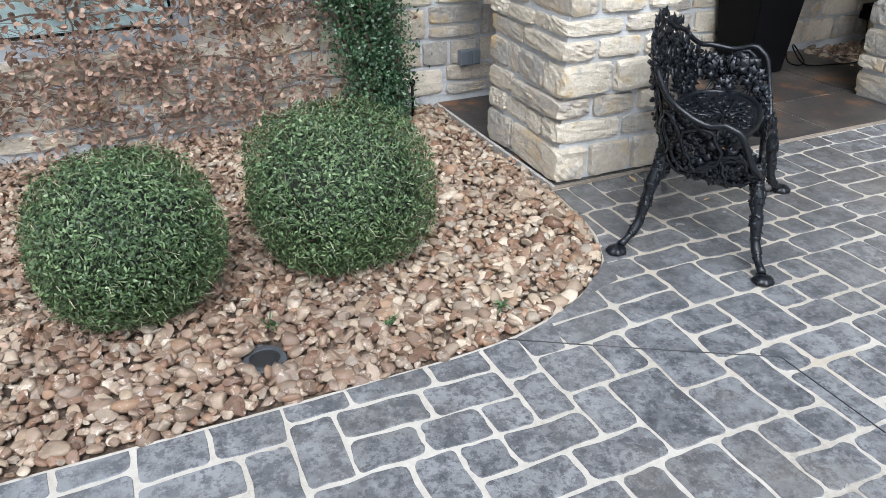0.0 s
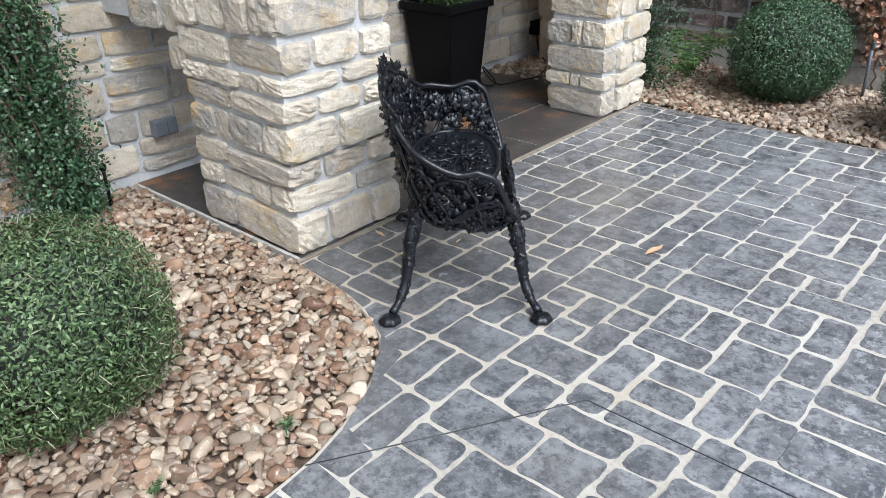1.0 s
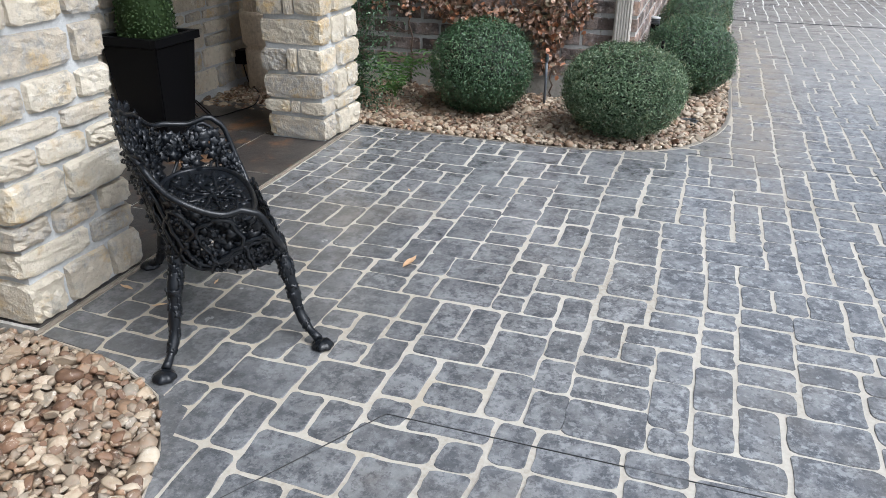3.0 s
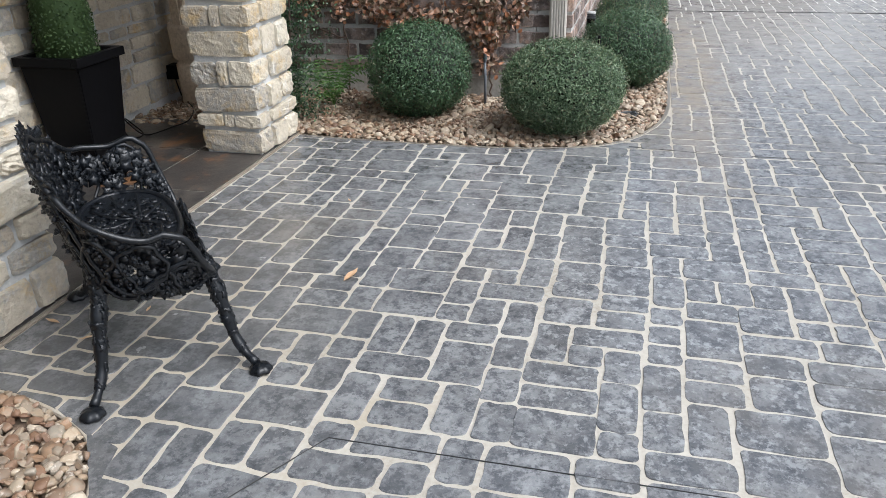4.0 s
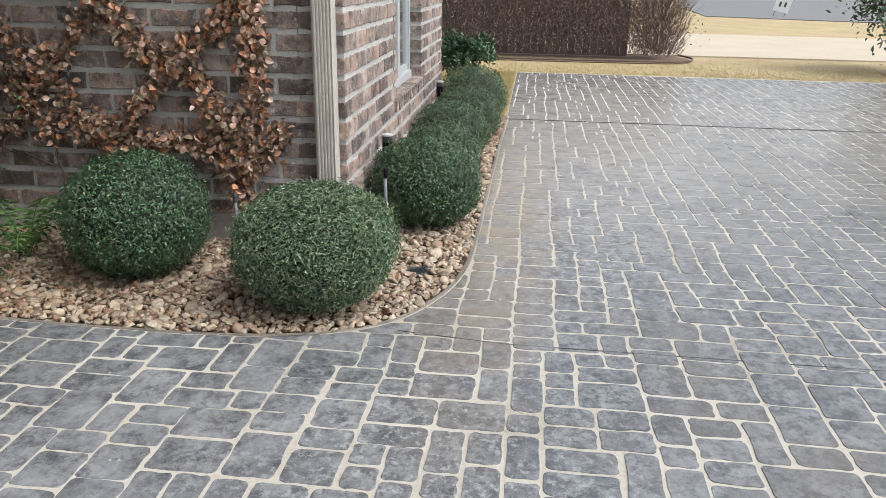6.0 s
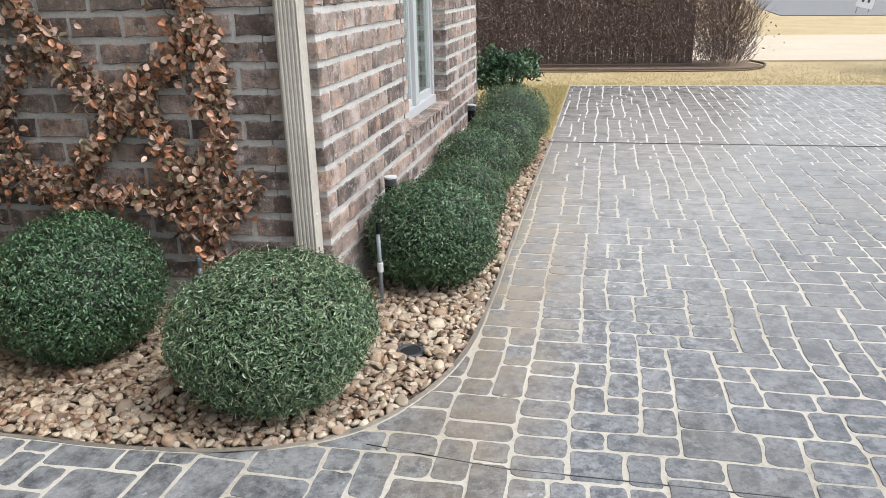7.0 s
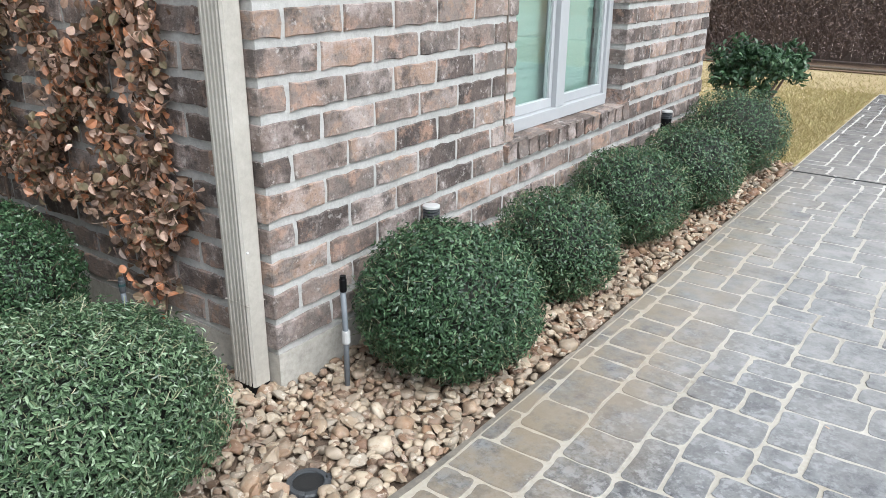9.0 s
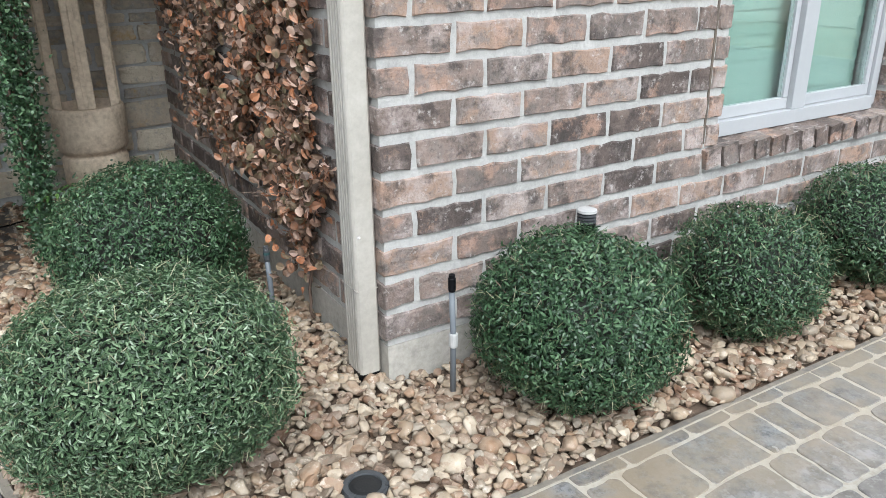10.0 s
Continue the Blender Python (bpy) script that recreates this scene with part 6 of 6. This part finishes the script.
def rocks(bed, poly, near, spacing, seed):
    """Rocks over a bed: the near ones as parts, the rest as one mesh."""
    rg = np.random.default_rng(seed)
    xs = [p[0] for p in poly]
    ys = [p[1] for p in poly]
    V, L, soft, count, total = [], [], [], 0, 0
    for layer in range(2):
        x = min(xs)
        while x < max(xs):
            y = min(ys)
            while y < max(ys):
                px, py = x + rg.normal(scale=spacing * 0.3), y + rg.normal(scale=spacing * 0.3)
                s = spacing * rg.choice([0.75, 0.95, 1.15, 1.45, 1.85], p=[0.30, 0.34, 0.23, 0.10, 0.03])
                y += spacing * 0.92
                if (px < -0.9 or rg.random() < 0.4) and layer == 0 or not inside(poly, px, py):
                    continue
                if px < -0.9:
                    s *= 1.2
                if nearest(EDGE_1 if seed == 1 else EDGE_2, px, py)[0] < s * 0.22:
                    continue
                if any(math.hypot(px - a, py - b) < 0.075 for a, b in (W1, W2)):
                    continue
                if any(math.hypot(px - a, py - b) < c * 0.5 for a, b, c in FEET) or (layer == 0 and px > 7.2):
                    continue
                sc = Vector((s * rg.uniform(0.95, 1.35), s * rg.uniform(0.75, 1.05), s * rg.uniform(0.42, 0.75)))
                z = -0.012 + sc.z * 0.3 + layer * spacing * 0.38 + 0.012 * noise.noise(Vector((px * 2, py * 2, 0)))
                m = Matrix.LocRotScale((px, py, z), Euler((rg.normal(scale=0.35), rg.normal(scale=0.35), rg.uniform(0, 6.28))), sc)
                k = int(rg.integers(0, 14))
                total += 1
                if layer and count < 290 and near(px, py):
                    ob = new("rock", ROCK_MESHES[k])
                    ob.matrix_world = m
                    ob.parent = bed
                    count += 1
                else:
                    close = layer and (2.0 < px < 6.6 or -0.2 < px and py < 2.7)
                    v, f = MIDDLE[k] if close else SMALL[k]
                    A = np.array(m)
                    V.append(v @ A[:3, :3].T + A[:3, 3])
                    L.append(f + rocks.off)
                    soft.append(np.full(len(f), k % 4 in (0, 3)))
                    rocks.off += len(v)
            x += spacing * 0.92
    rocks.off = 0
    V = np.concatenate(V)
    L = np.concatenate(L)
    me = array_mesh("river_rocks", V, [4] * len(L), L.ravel())
    me.polygons.foreach_set("use_smooth", np.concatenate(soft))
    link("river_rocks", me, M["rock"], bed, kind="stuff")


rocks.off = 0
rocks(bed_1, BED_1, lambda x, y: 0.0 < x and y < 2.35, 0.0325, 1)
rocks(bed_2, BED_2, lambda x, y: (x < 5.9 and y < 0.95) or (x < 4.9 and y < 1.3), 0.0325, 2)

# ---- stamped stones of the driveway ----
def outline(w, h, r, joint=0.0041, radius=0.018):
    """Rounded rectangle about the origin with hand-worn, wavy sides."""
    a, b = w / 2 - joint + r.uniform(-0.003, 0.001), h / 2 - joint + r.uniform(-0.003, 0.001)
    pts = []
    for (cx, cy), turn in (((a, -b), -90), ((a, b), 0), ((-a, b), 90), ((-a, -b), 180)):
        c = min(radius * r.uniform(0.6, 1.5), a * 0.6, b * 0.6)
        ox, oy = cx - math.copysign(c, cx), cy - math.copysign(c, cy)
        for k in range(4):
            q = math.radians(turn + 30 * k)
            pts.append((ox + c * math.cos(q), oy + c * math.sin(q)))
        # two points on the way to the next corner
        ex, ey = {-90: (a, b), 0: (-a, b), 90: (-a, -b), 180: (a, -b)}[turn]
        for k in (0.36, 0.64):
            pts.append((cx + (ex - cx) * k + r.uniform(-0.0048, 0.0036), cy + (ey - cy) * k + r.uniform(-0.0048, 0.0036)))
    return [(x + r.uniform(-0.0012, 0.0012), y + r.uniform(-0.0012, 0.0012)) for x, y in pts]


def hull(pts):
    """The convex outline round some points, anticlockwise."""
    pts = sorted(set(pts))
    out = []
    for run in (pts, pts[::-1]):
        side = []
        for p in run:
            while len(side) > 1 and (side[-1][0] - side[-2][0]) * (p[1] - side[-2][1]) <= (side[-1][1] - side[-2][1]) * (p[0] - side[-2][0]):
                side.pop()
            side.append(p)
        out += side[:-1]
    return out


def stone_arrays(pts, z, lip=0.003):
    """Top ring, lower ring; the top is one face."""
    cx, cy = sum(p[0] for p in pts) / len(pts), sum(p[1] for p in pts) / len(pts)
    n = len(pts)
    V = [(cx + (x - cx) * (1 - lip / max(0.03, math.hypot(x - cx, y - cy))), cy + (y - cy) * (1 - lip / max(0.03, math.hypot(x - cx, y - cy))), z) for x, y in pts] + [(x, y, -0.006) for x, y in pts]
    F, L = [n], list(range(n))
    for i in range(n):
        F.append(4)
        L += [i, n + i, n + (i + 1) % n, (i + 1) % n]
    return V, F, L


# random ashlar on a fine grid: most stones lie with their long side across the house front
U = 0.0605
X0, X1, Y0 = -3.2, 14.1, -6.5
NX, NY = int((X1 - X0) / U), int((PORCH_Y + 0.034 - Y0) / U)
Y0 = PORCH_Y + 0.034 - NY * U
taken = np.zeros((NX, NY), dtype=bool)
SIZES = [((2, 4), 14), ((3, 4), 12), ((3, 3), 7), ((2, 3), 12), ((4, 2), 6), ((3, 2), 5), ((2, 2), 6), ((4, 3), 4), ((3, 5), 2), ((2, 5), 2)]
rp = random.Random(17)
cells = []
for i in range(NX):
    for j in range(NY - 1, -1, -1):
        if taken[i, j]:
            continue
        run = 0
        while j - run >= 0 and not taken[i, j - run] and run < 8:
            run += 1
        ahead = 0
        while i + ahead < NX and not taken[i + ahead, j] and ahead < 5:
            ahead += 1
        fits = [(q, w_) for q, w_ in SIZES if q[1] <= run and q[0] <= ahead and run - q[1] != 1 and not taken[i:i + q[0], j - q[1] + 1:j + 1].any()]
        if fits:
            q = rp.choices([f[0] for f in fits], [f[1] for f in fits])[0]
        else:
            q = (min(2, ahead), min(run, 5))
            while taken[i:i + q[0], j - q[1] + 1:j + 1].any() and q[0] > 1:
                q = (q[0] - 1, q[1])
        taken[i:i + q[0], j - q[1] + 1:j + 1] = True
        cells.append((X0 + (i + q[0] / 2) * U, Y0 + (j + 1 - q[1] / 2) * U, q))

BORDER = 0.02


def course_width(x, y):
    """How wide the plain strip along the bed is at a place on its edge."""
    return BORDER + 0.006 * noise.noise(Vector((x * 3, y * 3, 0)))

VARIANTS = {}


def drift(x, y):
    """How far the stamped pattern wanders from its straight lines."""
    return (x + 0.020 * noise.noise(Vector((x * 1.5, y * 1.5, 4.0))) + 0.006 * noise.noise(Vector((x * 6, y * 6, 4.0))),
            y + 0.022 * noise.noise(Vector((x * 1.5, y * 1.5, 9.0))) + 0.008 * noise.noise(Vector((x * 5, y * 5, 9.0))))

def paver_mesh(s, k):
    if (s, k) not in VARIANTS:
        r = random.Random(s[0] * 100 + s[1] * 10 + k)
        V, F, L = stone_arrays(outline(s[0] * U, s[1] * U, r), 0.0)
        me = array_mesh("paver", V, F, L)
        me.materials.append(M["paver"])
        VARIANTS[(s, k)] = me
    return VARIANTS[(s, k)]


pv, pf, pl, singles = [], [], [], 0


def pave(pts, z, mat_arrays):
    V, F, L = stone_arrays(pts, z)
    b = len(mat_arrays[0])
    mat_arrays[0].extend(V)
    mat_arrays[1].extend(F)
    mat_arrays[2].extend(b + q for q in L)


for cx, cy, s in cells:
    if cy > 0.2 and (inside(BED_1, cx, cy) and nearest(EDGE_1, cx, cy)[0] > 0.3 or inside(BED_2, cx, cy) and nearest(EDGE_2, cx, cy)[0] > 0.3):
        continue
    if cx > 10.0 and cy - s[1] * U / 2 > 0.37:
        continue
    half = 0.5 * math.hypot(s[0], s[1]) * U
    edge = None
    for line, poly in ((EDGE_1, BED_1), (EDGE_2, BED_2)):
        if cy > -0.1 and nearest(line, cx, cy)[0] < half + BORDER + 0.02:
            edge = (line, poly)
    if edge is None and cy > 0.2 and (inside(BED_1, cx, cy) or inside(BED_2, cx, cy)):
        continue
    z = rp.uniform(-0.0015, 0.0012)
    if edge is None and 1.95 < cx < 4.5 and -0.15 < cy < 1.75 and singles < 295:
        ob = new("paver", paver_mesh(s, rp.randrange(4)))
        ob.location = (*drift(cx, cy), z)
        ob.parent = pavement
        singles += 1
        continue
    pts = [drift(cx + x, cy + y) for x, y in outline(s[0] * U, s[1] * U, rp)]
    pts = [(max(X0, min(X1, x)), max(Y0, y)) for x, y in pts]
    if cx > 10.02:
        edge = None
        pts = [(x, min(y, 0.404)) for x, y in pts]
    if edge:
        pts = [(a[0] + (b[0] - a[0]) * k / 3, a[1] + (b[1] - a[1]) * k / 3) for a, b in zip(pts, pts[1:] + pts[:1]) for k in range(3)]
        moved = []
        for x, y in pts:
            d, fx, fy = nearest(edge[0], x, y)
            within = inside(edge[1], x, y)
            keep = (course_width(fx, fy) if edge[0] is EDGE_2 else 0.004) + 0.006
            if within or d < keep:
                ux, uy = (x - fx, y - fy) if not within else (fx - x, fy - y)
                q = math.hypot(ux, uy) or 1
                moved.append((fx + ux / q * keep, fy + uy / q * keep))
            else:
                moved.append((x, y))
        area = 0.5 * abs(sum(a[0] * b[1] - b[0] * a[1] for a, b in zip(moved, moved[1:] + moved[:1])))
        lean = sum(a[0] * b[1] - b[0] * a[1] for a, b in zip(moved, moved[1:] + moved[:1]))
        turns = [(b[0] - a[0]) * (c[1] - b[1]) - (b[1] - a[1]) * (c[0] - b[0]) for a, b, c in zip(moved, moved[1:] + moved[:1], moved[2:] + moved[:2])]
        if lean < 0 or sum(1 for q in turns if q < -2e-5) > 2:
            moved = hull(moved)
        if area < 0.003 or max(math.dist(a, (cx, cy)) for a in moved) > half * 2.2:
            continue
        pts = moved
    if max(p[1] for p in pts) > PORCH_Y:
        pts = [(x, min(y, PORCH_Y + 0.03)) for x, y in pts]
    pave(pts, z, (pv, pf, pl))
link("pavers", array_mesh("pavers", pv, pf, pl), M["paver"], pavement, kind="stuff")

# plain strip that follows the bed round the house
for line, mat_key in ((EDGE_2, "border"),):
    bv, bf, bl = [], [], []
    i, b = 0, len(line) - 1
    while i < b - 1:
        k = min(b, i + rp.choice([16, 20, 24]))
        if b - k < 2:
            k = b
        seg = line[i:k + 1]
        ring_in, ring_out = [], []
        for q, (x, y) in enumerate(seg):
            p0, p1 = line[max(0, i + q - 1)], line[min(len(line) - 1, i + q + 1)]
            tx, ty = p1[0] - p0[0], p1[1] - p0[1]
            t = math.hypot(tx, ty)
            tx, ty = tx / t, ty / t
            nx, ny = ty, -tx
            e = 0.001 if q == 0 else (-0.001 if q == len(seg) - 1 else 0)
            ring_in.append((x + nx * 0.001 + tx * e, y + ny * 0.001 + ty * e))
            wide = course_width(x, y) - 0.001
            ring_out.append((x + nx * wide + tx * e, y + ny * wide + ty * e))
        # beds lie on the left of their edge lines; the course goes to the right
        pts = ring_in + ring_out[::-1]
        pts = [(x + rp.uniform(-0.002, 0.002), y + rp.uniform(-0.002, 0.002)) for x, y in pts]
        pave(pts, rp.uniform(-0.001, 0.001), (bv, bf, bl))
        i = k
    ob = link("border_stones", array_mesh("border_stones", bv, bf, bl), M[mat_key], pavement, kind="stuff")
    bmn = bmesh.new()
    bmn.from_mesh(ob.data)
    bmesh.ops.recalc_face_normals(bmn, faces=bmn.faces)
    bmn.to_mesh(ob.data)
    bmn.free()

# thin concrete lip between rocks and paving
for line, nm in ((EDGE_1, "1"), (EDGE_2, "2")):
    bm = bmesh.new()
    tube(bm, [(x, y, -0.0105) for x, y in line], 0.0055, 6)
    tagged(part("bed_kerb_" + nm, bm, M["kerb"], label="thin tan concrete lip between rocks and paving", kind="structure"), category="edging")
